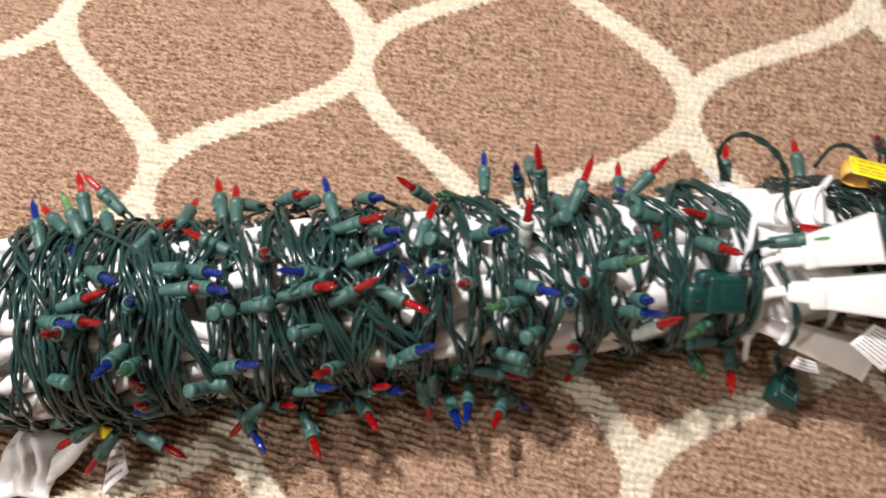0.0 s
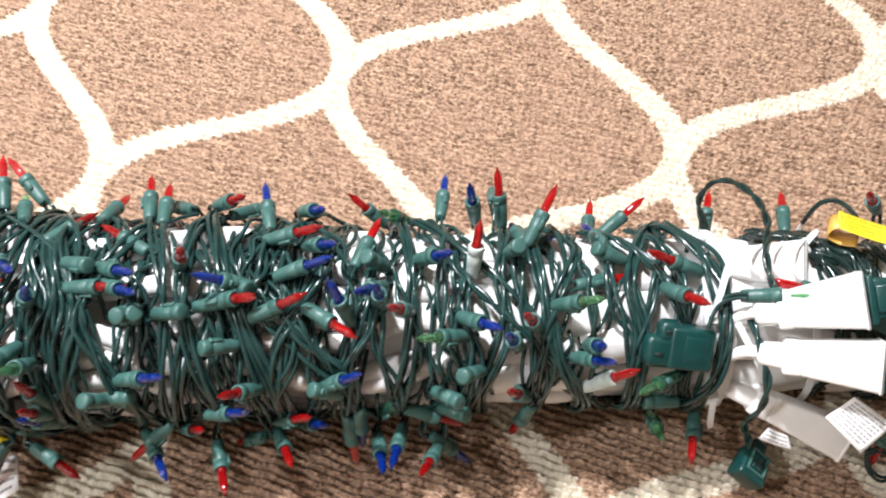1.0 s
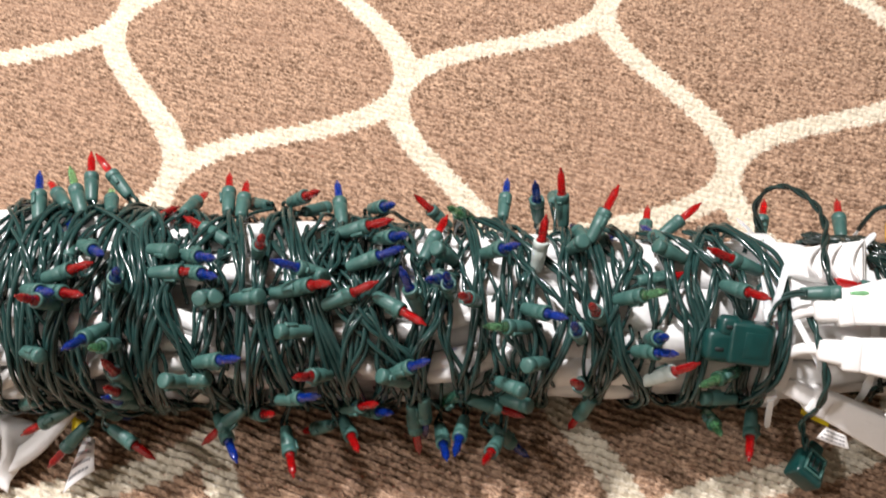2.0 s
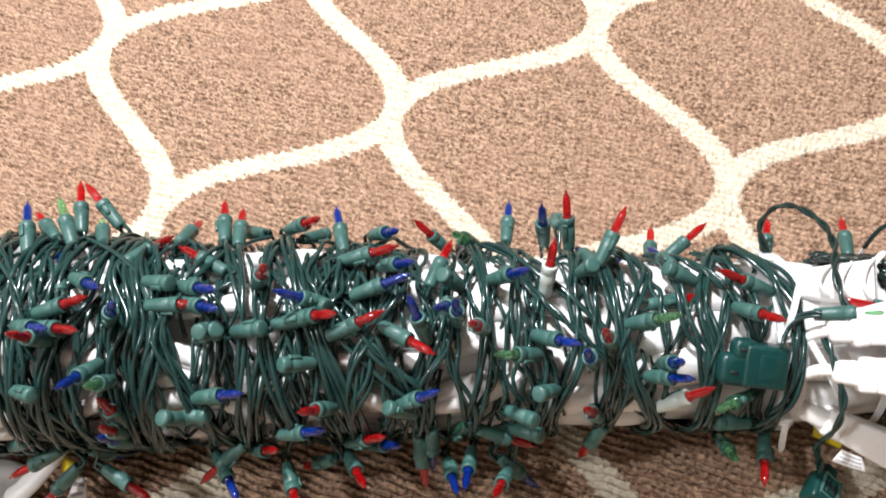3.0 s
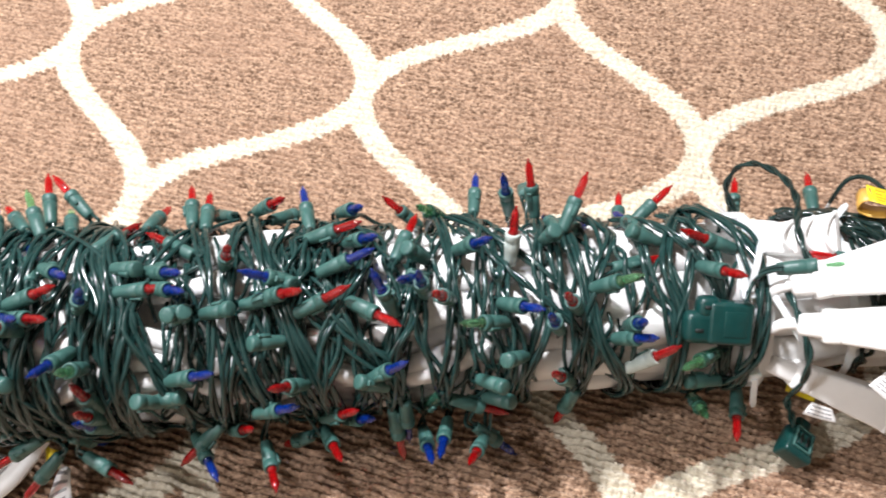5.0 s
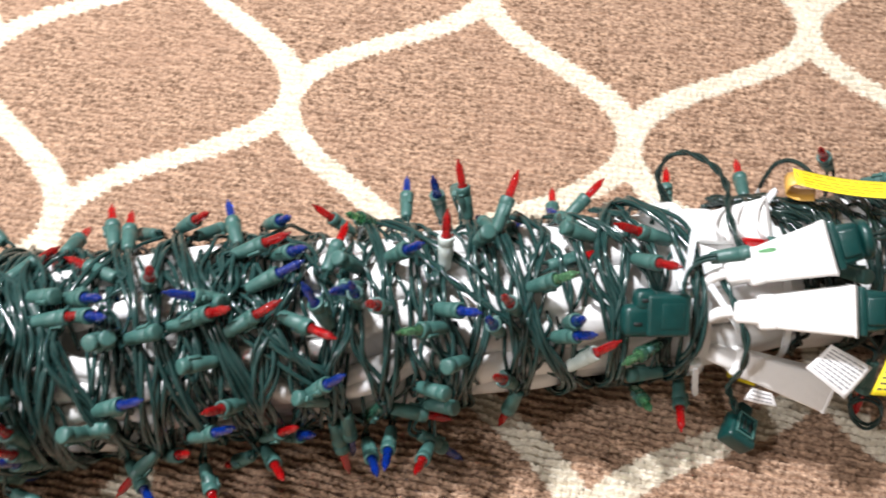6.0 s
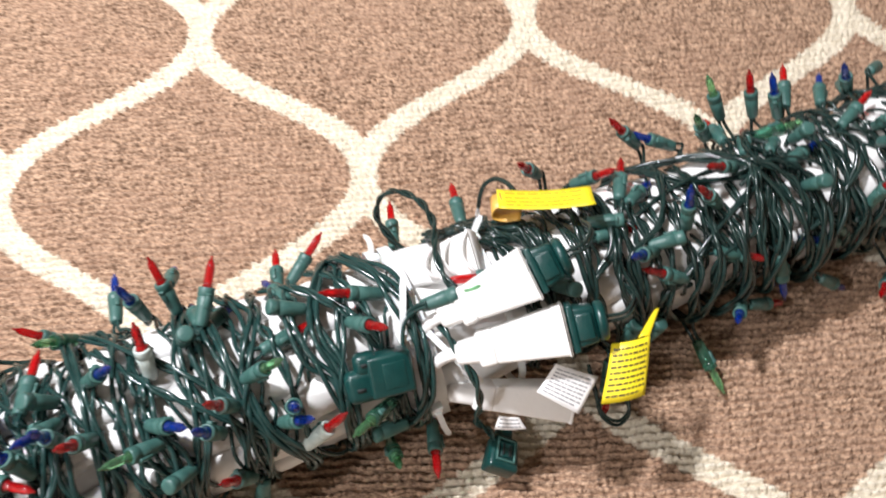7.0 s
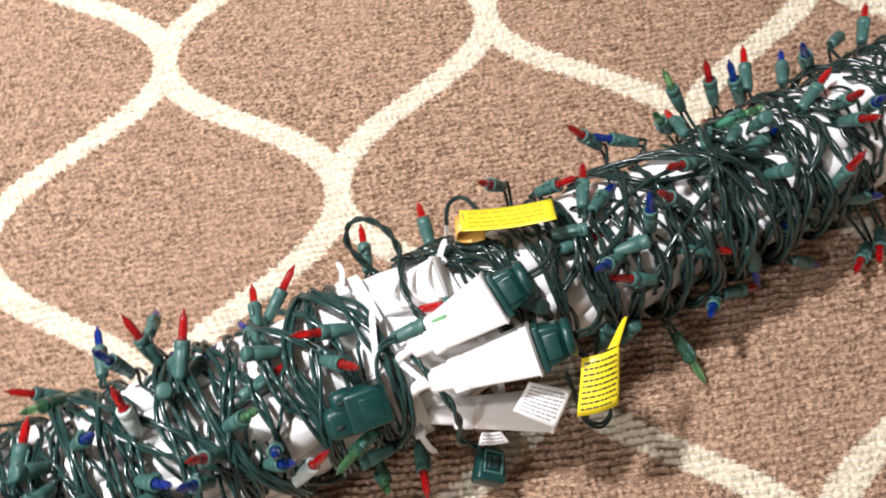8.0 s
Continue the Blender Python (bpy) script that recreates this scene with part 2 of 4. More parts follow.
# ---- room ----
def carpet():
    """One sheet with looped pile: fine where it is seen near, coarse to the walls."""
    def axis(lo, hi, step, end):
        fine = np.arange(lo, hi + step / 2, step)
        left = lo - np.geomspace(0.01, end + lo, 14)[::-1]
        right = hi + np.geomspace(0.01, end - hi, 14)
        return np.concatenate([left, fine, right])
    xs, ys = axis(-0.48, 0.95, 0.00125, 2.2), axis(-0.52, 0.46, 0.00135, 2.2)
    X, Y = np.meshgrid(xs, ys)
    rng = np.random.default_rng(4)
    ph = rng.uniform(0, 6.3, 24)
    wave = Y + 0.0007 * np.sin(X * 61 + ph[0]) + 0.0006 * np.sin(X * 173 + Y * 40 + ph[1]) + 0.0005 * np.sin(X * 290 - Y * 90 + ph[2])
    row = np.floor(wave / 0.0057)
    rib = np.abs(np.sin(np.pi * wave / 0.0057))
    shift = np.modf(np.sin(row * 12.9898) * 43758.5)[0] * 0.007
    loop = np.abs(np.sin(np.pi * (X + shift + 0.0013 * np.sin(X * 211 + row * 1.7)) / 0.0062))
    strand = np.abs(np.sin(np.pi * (X + shift * 1.7 + 0.55 * (wave - row * 0.0057) + 0.0009 * np.sin(X * 433 + row * 2.9)) / 0.0035))
    patch = np.clip(np.sin(X * 13 + row * 0.61 + ph[4]) + np.sin(X * 29 - row * 1.13 + ph[5]) - 0.7, 0, 1)
    tall = 1 + 0.22 * np.sin(X * 97 + row * 2.3 + ph[3]) * np.sin(X * 37 + row * 0.9)
    Z = -0.0092 + 0.0080 * rib ** (0.95 + 1.0 * patch) * (0.40 + 0.28 * loop ** 0.7 + 0.34 * strand ** 0.7) * tall + rng.normal(0, 0.00045, X.shape)
    Z += 0.0006 * np.sin(X * 23 + 1) * np.sin(Y * 19)
    nx, ny = len(xs), len(ys)
    v = np.stack([X, Y, Z], -1).reshape(-1, 3)
    i = (np.arange(ny - 1)[:, None] * nx + np.arange(nx - 1)[None, :]).ravel()
    quads = np.stack([i, i + 1, i + nx + 1, i + nx], 1)
    me = bpy.data.meshes.new("carpet")
    me.vertices.add(len(v))
    me.vertices.foreach_set("co", v.ravel())
    me.loops.add(quads.size)
    me.loops.foreach_set("vertex_index", quads.ravel())
    me.polygons.add(len(quads))
    me.polygons.foreach_set("loop_start", np.arange(0, quads.size, 4))
    me.polygons.foreach_set("use_smooth", np.ones(len(quads), bool))
    me.materials.append(CARPET)
    me.update(calc_edges=True)
    return tagged(new("floor_carpet", me), "brown looped-pile carpet with a cream trellis pattern", "carpet", kind="structure")


carpet()
for name, size, at in (("wall_north", (4.4, 0.1, 2.5), (0, 2.25, 1.25)), ("wall_south", (4.4, 0.1, 2.5), (0, -2.25, 1.25)),
                       ("wall_east", (0.1, 4.6, 2.5), (2.25, 0, 1.25)), ("wall_west", (0.1, 4.6, 2.5), (-2.25, 0, 1.25)),
                       ("ceiling", (4.6, 4.6, 0.1), (0, 0, 2.55))):
    slab(name, size, at, 0.0, PAINT)


# ---- the core: folded white extension cords ----
def cord_bundle():
    rnd = random.Random(11)
    bundle = thing("extension_cord_bundle", centre(0.3) - UP * girth(0.3),
                   "bundle of folded white extension cords lying on the carpet", "extension cord")
    filler = Tubes()
    filler.sweep([centre(u / 50) for u in range(-22, 51)], lambda t: girth(-0.44 + 1.44 * t) - 0.017, 24)
    part("core", filler.mesh("core", WHITE), bundle)

    def run(u0, u1, deg, inset, thick, flat, wander):
        t, n = Tubes(), int((u1 - u0) / 0.012)
        ph = [rnd.uniform(0, 6.3) for _ in range(4)]
        path = []
        for i in range(n + 1):
            u = u0 + (u1 - u0) * i / n
            d = deg + wander * (math.sin(u * 26 + ph[0]) + 0.6 * math.sin(u * 63 + ph[1]))
            r = girth(u) - inset + 0.0028 * math.sin(u * 45 + ph[2]) + 0.0012 * math.sin(u * 70 + ph[3])
            r = min(r, girth(u) - thick * flat - 0.001)
            r -= 0.014 * max(0.0, 1 - min(u - u0, u1 - u) / 0.035) ** 1.5
            path.append(ring(u, d, r))
        t.sweep(path, thick, 10, flat, up=path[0] - centre(u0))
        part("cord", t.mesh("cord", WHITE), bundle)
    for k in range(24):
        run(-0.42, rnd.uniform(0.16, 0.27), k * 15 + rnd.uniform(-4, 4), 0.0095 + rnd.uniform(-0.003, 0.003), 0.0068, 0.85, 9)
    for k in range(13):
        run(rnd.uniform(0.10, 0.17), 1.0, k * 27.7 + rnd.uniform(-4, 4), 0.0100 + rnd.uniform(-0.001, 0.002), 0.0128, 0.62, 3)

    def connector(neck, end, wide, thick, roll):
        """A flared cord connector from neck to end."""
        neck, end = Vector(neck), Vector(end)
        x = (end - neck).normalized()
        z = (Vector((0.05, -0.48, 0.87)) - x * x.dot(Vector((0.05, -0.48, 0.87)))).normalized()
        m = Matrix((x, z.cross(x), z)).transposed().to_4x4()
        m = Matrix.Translation(neck) @ m @ pose(0, 0, 0, roll, 0, 0)
        size = (end - neck).length
        bms = [box_bm((size * 0.68, wide * 0.62, thick * 0.80), (size * 0.66, 0, 0), 0.0022, 3, (1.55, 1.18)),
               box_bm((size * 0.16, wide * 0.66, thick * 0.86), (size * 0.30, 0, 0), 0.002, 2),
               box_bm((size * 0.24, wide * 0.40, thick * 0.62), (size * 0.14, 0, 0), 0.003, 3, (1.25, 1.2)),
               box_bm((size * 0.035, wide * 0.985, thick * 0.97), (size * 0.985, 0, 0), 0.0012, 2)]
        ob = part("connector", joined(bms, WHITE_HARD, "connector"), bundle, m, "white flared extension cord connector")
        lead = Tubes()
        lead.sweep(smooth_path([neck + x * 0.01, neck - x * 0.004, neck - x * 0.012 - UP * 0.010, neck - x * 0.022 - UP * 0.026]), 0.0042, 8, 0.8)
        part("strain_relief", lead.mesh("strain_relief", WHITE_HARD), ob)
        return m, size
    first = connector((0.351, -0.194, 0.120), (0.4065, -0.1765, 0.138), 0.034, 0.022, 0)
    second = connector((0.359, -0.212, 0.108), (0.4255, -0.2055, 0.121), 0.031, 0.023, 4)
    connector((0.352, -0.219, 0.070), (0.434, -0.222, 0.048), 0.026, 0.020, 14)
    flat = connector((0.316, -0.156, 0.096), (0.378, -0.151, 0.122), 0.029, 0.016, -10)
    for k in range(3):
        x, w = flat[1] * (0.58 + 0.18 * k), 0.0095 + 0.0018 * k
        rib = Tubes()
        rib.sweep(smooth_path([flat[0] @ Vector(q) for q in ((x + 0.004, -w, 0.001), (x, -w * 0.8, 0.0085), (x - 0.003, -w * 0.2, 0.0120), (x - 0.001, w * 0.5, 0.0105), (x + 0.003, w, 0.0070))], 6), 0.0021, 6, 0.6)
        part("rib", rib.mesh("rib", WHITE_HARD), bundle)
    # a flat cord that curves away over the carpet, and a crumpled end beside it
    t = Tubes()
    t.sweep(smooth_path([(-0.088, -0.352, 0.030), (-0.096, -0.374, 0.024), (-0.102, -0.392, 0.018), (-0.111, -0.411, 0.013), (-0.127, -0.428, 0.010), (-0.155, -0.442, 0.009), (-0.20, -0.452, 0.009)], 8),
            0.0075, 10, 0.42, up=Vector((0, 0, 1)))
    part("cord", t.mesh("cord", WHITE_HARD), bundle)
    v, f, n = [], [], 22
    for layer in (0.0, -0.0012):
        for j in range(n + 1):
            for i in range(n + 1):
                x, y = -0.158 + 0.044 * i / n, -0.440 + 0.048 * j / n
                fold = abs(math.sin(x * 170 + y * 60 + 2.2 * noise.noise((x * 40, y * 40, 1)))) ** 0.7
                dome = math.sin(math.pi * (0.08 + 0.84 * i / n)) * math.sin(math.pi * (0.08 + 0.84 * j / n))
                v.append((x + 0.004 * noise.noise((x * 60, y * 60, 4)), y + 0.005 * noise.noise((x * 60, y * 60, 8)),
                          0.0025 + 0.012 * dome ** 0.6 + 0.011 * fold * dome + 0.005 * noise.noise((x * 90, y * 90, 2)) * dome + layer))
    m = (n + 1) * (n + 1)
    for j in range(n):
        for i in range(n):
            k = j * (n + 1) + i
            f += [(k, k + 1, k + n + 2, k + n + 1), (m + k + n + 1, m + k + n + 2, m + k + 1, m + k)]
    rim = list(range(n + 1)) + [j * (n + 1) + n for j in range(1, n + 1)] + [n * (n + 1) + i for i in range(n - 1, -1, -1)] + [j * (n + 1) for j in range(n - 1, 0, -1)]
    f += [(q, p, p + m, q + m) for p, q in zip(rim, rim[1:] + rim[:1])]
    part("folded_end", mesh_of("folded_end", v, f, WHITE_HARD), bundle, None, "crumpled white end of a cord")
    return first, second


FIRST, SECOND = cord_bundle()


# ---- cable ties ----
def cable_tie(u0, lean, head_deg, tail, wide=0.0046):
    """A strap round the bundle; lean shifts it along the axis once round."""
    tie = thing("cable_tie", ring(u0, head_deg, girth(u0)), "white nylon cable tie round the cord bundle", "cable tie", "cable ties")
    v, f, n = [], [], 64
    for i in range(n + 1):
        d = head_deg + 360 * i / n
        u = u0 + lean * math.sin(radians(d - head_deg) / 2) ** 2
        for r, s in ((-0.0006, -1), (0.0006, -1), (0.0006, 1), (-0.0006, 1)):
            v.append(ring(u + s * wide / 2, d, girth(u) + 0.0035 + r))
    for i in range(n):
        for k in range(4):
            a, b = i * 4 + k, i * 4 + (k + 1) % 4
            f.append((a, b, b + 4, a + 4))
    part("strap", mesh_of("strap", v, f, NYLON, False), tie)
    part("head", joined([box_bm((0.008, 0.007, 0.006), bevel=0.001)], NYLON, "head"), tie, seat_on(u0, head_deg, girth(u0) + 0.006))
    t = Tubes()
    t.sweep(smooth_path(tail, 6), lambda k: 0.0027 if k < 0.85 else 0.0027 - (k - 0.85) * 0.009, 4, 0.32, up=Vector((0.1, -0.5, 0.85)))
    part("tail", t.mesh("tail", NYLON, False), tie)


cable_tie(0.342, 0.016, 62, [ring(0.341, 62, 0.063), (0.309, -0.117, 0.084), (0.3044, -0.1024, 0.0716)])
cable_tie(0.340, 0.004, 117, [ring(0.340, 116, 0.065), ring(0.345, 103, 0.069), ring(0.352, 88, 0.071)])
cable_tie(0.354, -0.002, 119, [ring(0.354, 119, 0.066), ring(0.364, 136, 0.070), ring(0.376, 153, 0.071)])
cable_tie(0.347, 0.004, 172, [ring(0.347, 172, 0.064), ring(0.349, 186, 0.068), ring(0.352, 197, 0.072)])
cable_tie(0.405, 0.004, 72, [ring(0.404, 72, 0.060), ring(0.408, 69, 0.065), ring(0.414, 66, 0.070)])


# ---- light strings ----
def socket_mesh(mat):
    return lathe("socket", [(0.0, 0.0032), (0.0005, 0.0037), (0.003, 0.0040), (0.010, 0.0044), (0.0165, 0.0048), (0.0168, 0.0045),
                            (0.0176, 0.0045), (0.0180, 0.0049), (0.0222, 0.0049), (0.0228, 0.0046), (0.0228, 0.0034), (0.0200, 0.0032)], mat)


def bulb_mesh(colour):
    return lathe("bulb", [(0.0200, 0.0029), (0.0236, 0.0031), (0.0242, 0.0025), (0.0265, 0.0027), (0.0345, 0.0026), (0.0368, 0.0022),
                          (0.0385, 0.0014), (0.0393, 0.0009), (0.0410, 0.0008), (0.0414, 0.0004)], BULB[colour], 12)


SUNK = lathe("socket", [(0.0, 0.0032), (0.0005, 0.0037), (0.003, 0.0040), (0.010, 0.0044), (0.0165, 0.0048), (0.0168, 0.0045),
                        (0.0176, 0.0045), (0.0180, 0.0049), (0.0222, 0.0049), (0.0230, 0.0045), (0.0234, 0.0036), (0.0234, 0.0004)], SOCKET)
SOCKETS = {"bare": SUNK, "green": socket_mesh(SOCKET), "pale": socket_mesh(SOCKET_PALE), "clear": socket_mesh(SOCKET_CLEAR)}
BULBS = {c: bulb_mesh(c) for c in BULB}
CLIP = joined([box_bm((0.0016, 0.0030, 0.0085), (0.0050, 0, 0.0150), 0.0004, 1), box_bm((0.0022, 0.0036, 0.0016), (0.0052, 0, 0.0185), 0.0004, 1)], SOCKET, "clip")

EDGES = [-0.6, 0.03, 0.17, 0.345, 0.52, 2.0]
LABELS = ["green light string with red, blue and green mini bulbs, wound tightly",
          "green light string with mostly red mini bulbs, wound tightly",
          "green light string wound loosely, white cord showing between its loops",
          "dark green light string wound loosely near the yellow tags",
          "dark green light string in a star-shaped tangle of wires"]
STRINGS = [thing("light_string", centre(u) - UP * girth(u), label, "string lights", "light strings wound on the bundle")
           for u, label in zip((-0.1, 0.10, 0.26, 0.44, 0.65), LABELS)]
WIRES = [Tubes() for _ in STRINGS]
HOT = random.Random(5)


def string_at(u):
    return next(i for i in range(5) if u < EDGES[i + 1])


def along_of(p):
    return (Vector(p) - Vector((0, -0.28615, 0))).dot(ALONG)


def light(kind, x, y, z, dx, dy, dz, leads=True):
    """A mini light: its wire end in millimetres and its direction; two leads run back into the windings."""
    p, way = Vector((x, y, z)) / 1000, Vector((dx, dy, dz)).normalized()
    u = along_of(p)
    i = string_at(u)
    m = Matrix.Translation(p) @ way.to_track_quat("Z", "X").to_matrix().to_4x4() @ pose(0, 0, 0, 0, 0, HOT.uniform(0, 360))
    colour = {"pale": "red", "clear": "green"}.get(kind, kind)
    body = part("socket", SOCKETS[kind if kind in ("pale", "clear", "bare") else "green"], STRINGS[i], m,
                {"pale": "cloudy white socket", "clear": "translucent green socket", "bare": "green socket, its bulb sunk in"}.get(kind, ""))
    if kind != "bare":
        part("bulb", BULBS[colour], body, m, colour + " pointed mini bulb")
    if HOT.random() < 0.7:
        part("clip", CLIP, body, m)
    rel = p - centre(u)
    deg = math.degrees(math.atan2(rel.z, rel.dot(ACROSS)))
    for s in (-1, 1) if leads else ():
        turn = s * HOT.uniform(12, 30)
        off = HOT.uniform(-0.006, 0.006)
        r = girth(u) + HOT.uniform(-0.002, 0.003)
        start = p + way * 0.002 + (way.orthogonal() * 0.0014 * s)
        pts = [start, p - way * 0.007 + way.orthogonal() * 0.0018 * s, ring(u + off, deg + turn * 0.5, r + 0.002), ring(u + off * 2, deg + turn, r), ring(u + off * 3, deg + turn * 1.8, r - 0.010)]
        for q in pts:
            q.z = max(q.z, 0.0015)
        WIRES[i].sweep(smooth_path(pts, 6), 0.00125, 6)


def winding(u0, u1, turns, strands, seed, spread=0.008, lift=0.0, gather=0.0, wander=0.016):
    """A string wound round and round between u0 and u1, its strands loosely twisted together."""
    rnd = random.Random(seed)
    i = string_at((u0 + u1) / 2)
    w = [(rnd.uniform(0.6, 1.4), rnd.uniform(0, 6.3), rnd.uniform(0.5, 1)) for _ in range(5)]
    steps = int(turns * 84)
    pitch = rnd.uniform(8, 12)
    tracks = [[] for _ in range(strands)]
    ph = [[rnd.uniform(0, 6.3) for _ in range(4)] for _ in range(strands)]
    start = rnd.uniform(0, 360)
    for k in range(steps + 1):
        t = k / steps
        a = t * turns * 2 * math.pi
        u = u0 + (u1 - u0) * t
        u += wander * (w[0][2] * math.sin(a * 0.37 * w[0][0] + w[0][1]) + w[1][2] * 0.7 * math.sin(a * 0.83 * w[1][0] + w[1][1]) + 0.5 * math.sin(a * 1.7 * w[2][0] + w[2][1]) + 0.32 * math.sin(a * 3.1 * w[3][0] + w[3][1]))
        if gather:
            u += gather * math.sin(2 * math.pi * u / 0.034) * 0.034 / (2 * math.pi)
        deg = start + math.degrees(a)
        for s in range(strands):
            du = spread * (0.55 * math.sin(a * 0.9 + ph[s][0]) + 0.35 * math.sin(a * 2.3 + ph[s][1]) + 0.2 * math.sin(a * 4.1 + ph[s][2])) + 0.0019 * math.sin(a * pitch + s * 6.283 / strands)
            dr = 0.0030 * math.sin(a * 1.7 + ph[s][2]) + 0.0017 * math.cos(a * pitch + s * 6.283 / strands)
            q = ring(u + du, deg, girth(u) - 0.0005 + lift + dr)
            q.z = max(q.z, 0.0012)
            tracks[s].append(q)
    for path in tracks:
        WIRES[i].sweep(path, 0.0015, 6)


def chord(points, twin=True, r=0.0014):
    """A loose twin wire through places (u, degrees, height over the windings)."""
    i = string_at(points[0][0])
    twisted(i, smooth_path([ring(u, d, girth(u) + h) for u, d, h in points], 14), (-1, 1) if twin else (0,), r)


def hank(wires, *places, lift=0.0):
    """A hank of wires laid over the windings through places (u, degrees), twisted in pairs."""
    (u0, d0), (u1, d1), (u2, d2) = places[0], places[1], places[-1]
    i = string_at(sum(u for u, _ in places) / len(places))
    stops = [(u0 + 0.3 * (u0 - u1), d0 - 55, -0.002), (u0 + 0.2 * (u0 - u1), d0 - 24, 0.001)]
    stops += [(u, d, HOT.uniform(0.0035, 0.0055) + lift) for u, d in places]
    stops += [(u2 + HOT.uniform(-0.004, 0.004), d2 + 32, 0.001), (u2 + HOT.uniform(-0.008, 0.008), d2 + 75, -0.001)]
    line = smooth_path([Vector((u * 1000, d, h * 1000)) for u, d, h in stops], 16)
    pairs, turn = (wires + 1) // 2, HOT.uniform(0.16, 0.24)
    for s in range(wires):
        slow, at, path = HOT.uniform(0, 6.3), s // 2 - (pairs - 1) / 2, []
        for k, (u, d, h) in enumerate(line):
            a = k * turn + at * 1.3 + math.pi * (s % 2)
            side = 0.0036 * at * (1 + 0.5 * math.sin(k * 0.09 + slow)) + 0.0016 * math.cos(a) + 0.0008 * math.sin(k * 0.17 + slow)
            q = ring(u / 1000 + side, d, girth(u / 1000) + h / 1000 + 0.0015 * math.sin(a) + 0.0009 * abs(at))
            q.z = max(q.z, 0.0016)
            path.append(q)
        WIRES[i].sweep(path, 0.0016, 7)


def twisted(i, line, sides=(-1, 1), r=0.0014):
    """Wires of string i twisted together along a line."""
    for s in sides:
        path, far = [], 0.0
        for k, q in enumerate(line):
            far += (Vector(q) - Vector(line[k - 1])).length if k else 0.0
            path.append(Vector(q) + s * 0.0012 * Vector((math.cos(far * 170), 0.6 * math.cos(far * 170), math.sin(far * 170))))
        WIRES[i].sweep(path, r, 6)


winding(-0.150, 0.045, 5, 3, 1, gather=0.7)
winding(-0.170, -0.095, 4, 3, 20, lift=0.001)
winding(0.020, -0.150, 3, 2, 3, gather=0.6)
winding(0.015, 0.182, 4, 3, 4, gather=0.7)
winding(0.160, 0.035, 3, 2, 6, gather=0.6)
winding(-0.148, 0.110, 3, 2, 2, wander=0.022, lift=-0.003)
winding(0.130, -0.120, 2, 2, 5, wander=0.026, lift=-0.003)
winding(0.160, 0.315, 2, 2, 7, gather=0.6, lift=-0.002)
winding(0.318, 0.336, 1.2, 2, 10, wander=0.004, spread=0.004, lift=0.003)
winding(0.410, 0.500, 3, 2, 12, gather=0.5, wander=0.008)
winding(0.560, 0.790, 4, 2, 14, wander=0.014)
winding(0.790, 0.600, 3, 2, 15, wander=0.014)
winding(0.660, 0.860, 6, 2, 16, gather=0.5, wander=0.010)
winding(0.700, 0.800, 3, 2, 18, wander=0.012, lift=0.002)
for k, (u0, u1) in enumerate(((-0.14, -0.08), (-0.09, 0.00), (0.06, 0.14))):
    winding(u0, u1, 2.0, 2, 40 + k, wander=0.026, lift=0.003, spread=0.006)
light("blue", -87, -392, 75, -73, -2, -68)
light("blue", -118, -301, 138, -56, 83, 0)
light("bare", -88, -376, 115, 87, -11, 48)
light("blue", -96, -347, 137, 83, -10, 55)
light("red", -113, -282, 130, -82, 50, -28)
light("red", -74, -386, 59, -73, -56, -40)
light("red", -86, -344, 137, 91, -2, 42)
light("red", -88, -337, 139, 84, 29, 45)
light("red", -67, -388, 42, -47, -73, -49)
light("red", -108, -268, 119, -51, 85, 12)
light("green", -98, -285, 133, -69, 72, 5)
light("red", -74, -348, 133, 2, -40, 92)
light("blue", -81, -320, 141, -59, 75, -29)
light("blue", -57, -379, 56, 7, 30, -95)
light("blue", -79, -309, 141, 79, -29, 54)
light("red", -51, -384, 41, 97, -22, 6)
light("green", -84, -275, 129, -60, 65, -46)
light("red", -89, -253, 115, -85, 46, 24)
light("blue", -44, -348, 124, 5, -74, 67)
light("blue", -47, -327, 135, 45, -7, 89)
light("red", -30, -370, 80, 11, -28, 95)
light("green", -36, -353, 116, 19, -47, 86)
light("blue", -30, -370, 67, -3, -33, 94)
light("red", -58, -288, 137, 19, 89, -42)
light("red", -29, -367, 89, -3, -6, 100)
light("bare", -38, -297, 139, 89, -7, 44)
light("red", -30, -311, 137, 94, 18, 28)
light("red", -41, -258, 125, -18, 82, -55)
light("bare", -1, -355, 92, 92, 25, 32)
light("blue", -19, -293, 137, 82, -16, 55)
light("blue", -12, -302, 136, 81, -20, 55)
light("bare", 6, -353, 91, -25, -44, 86)
light("blue", 12, -352, 41, 74, -64, 19)
light("blue", 10, -344, 105, 84, 9, 54)
light("bare", 7, -316, 129, 62, -2, 79)
light("red", -15, -247, 122, -48, 86, -18)
light("bare", 13, -308, 131, 0, -63, 78)
light("red", 3, -274, 135, -96, 26, -12)
light("red", -4, -249, 125, -40, 87, -28)
light("red", 33, -346, 58, -56, -64, -53)
light("red", 34, -343, 41, 61, -13, 78)
light("bare", 23, -308, 130, 87, 13, 47)
light("red", 0, -225, 109, -76, 26, -60)
light("red", 25, -277, 135, 36, -14, 92)
light("red", 58, -344, 39, 57, -76, 31)
light("red", 14, -218, 110, 69, -9, 72)
light("blue", 56, -338, 71, 79, 7, 60)
light("red", 43, -296, 129, 87, 28, 40)
light("bare", 24, -220, 106, 41, 74, -54)
light("red", 51, -289, 131, 80, -4, 59)
light("bare", 51, -275, 133, 92, -23, 31)
light("bare", 72, -306, 117, -59, -56, 58)
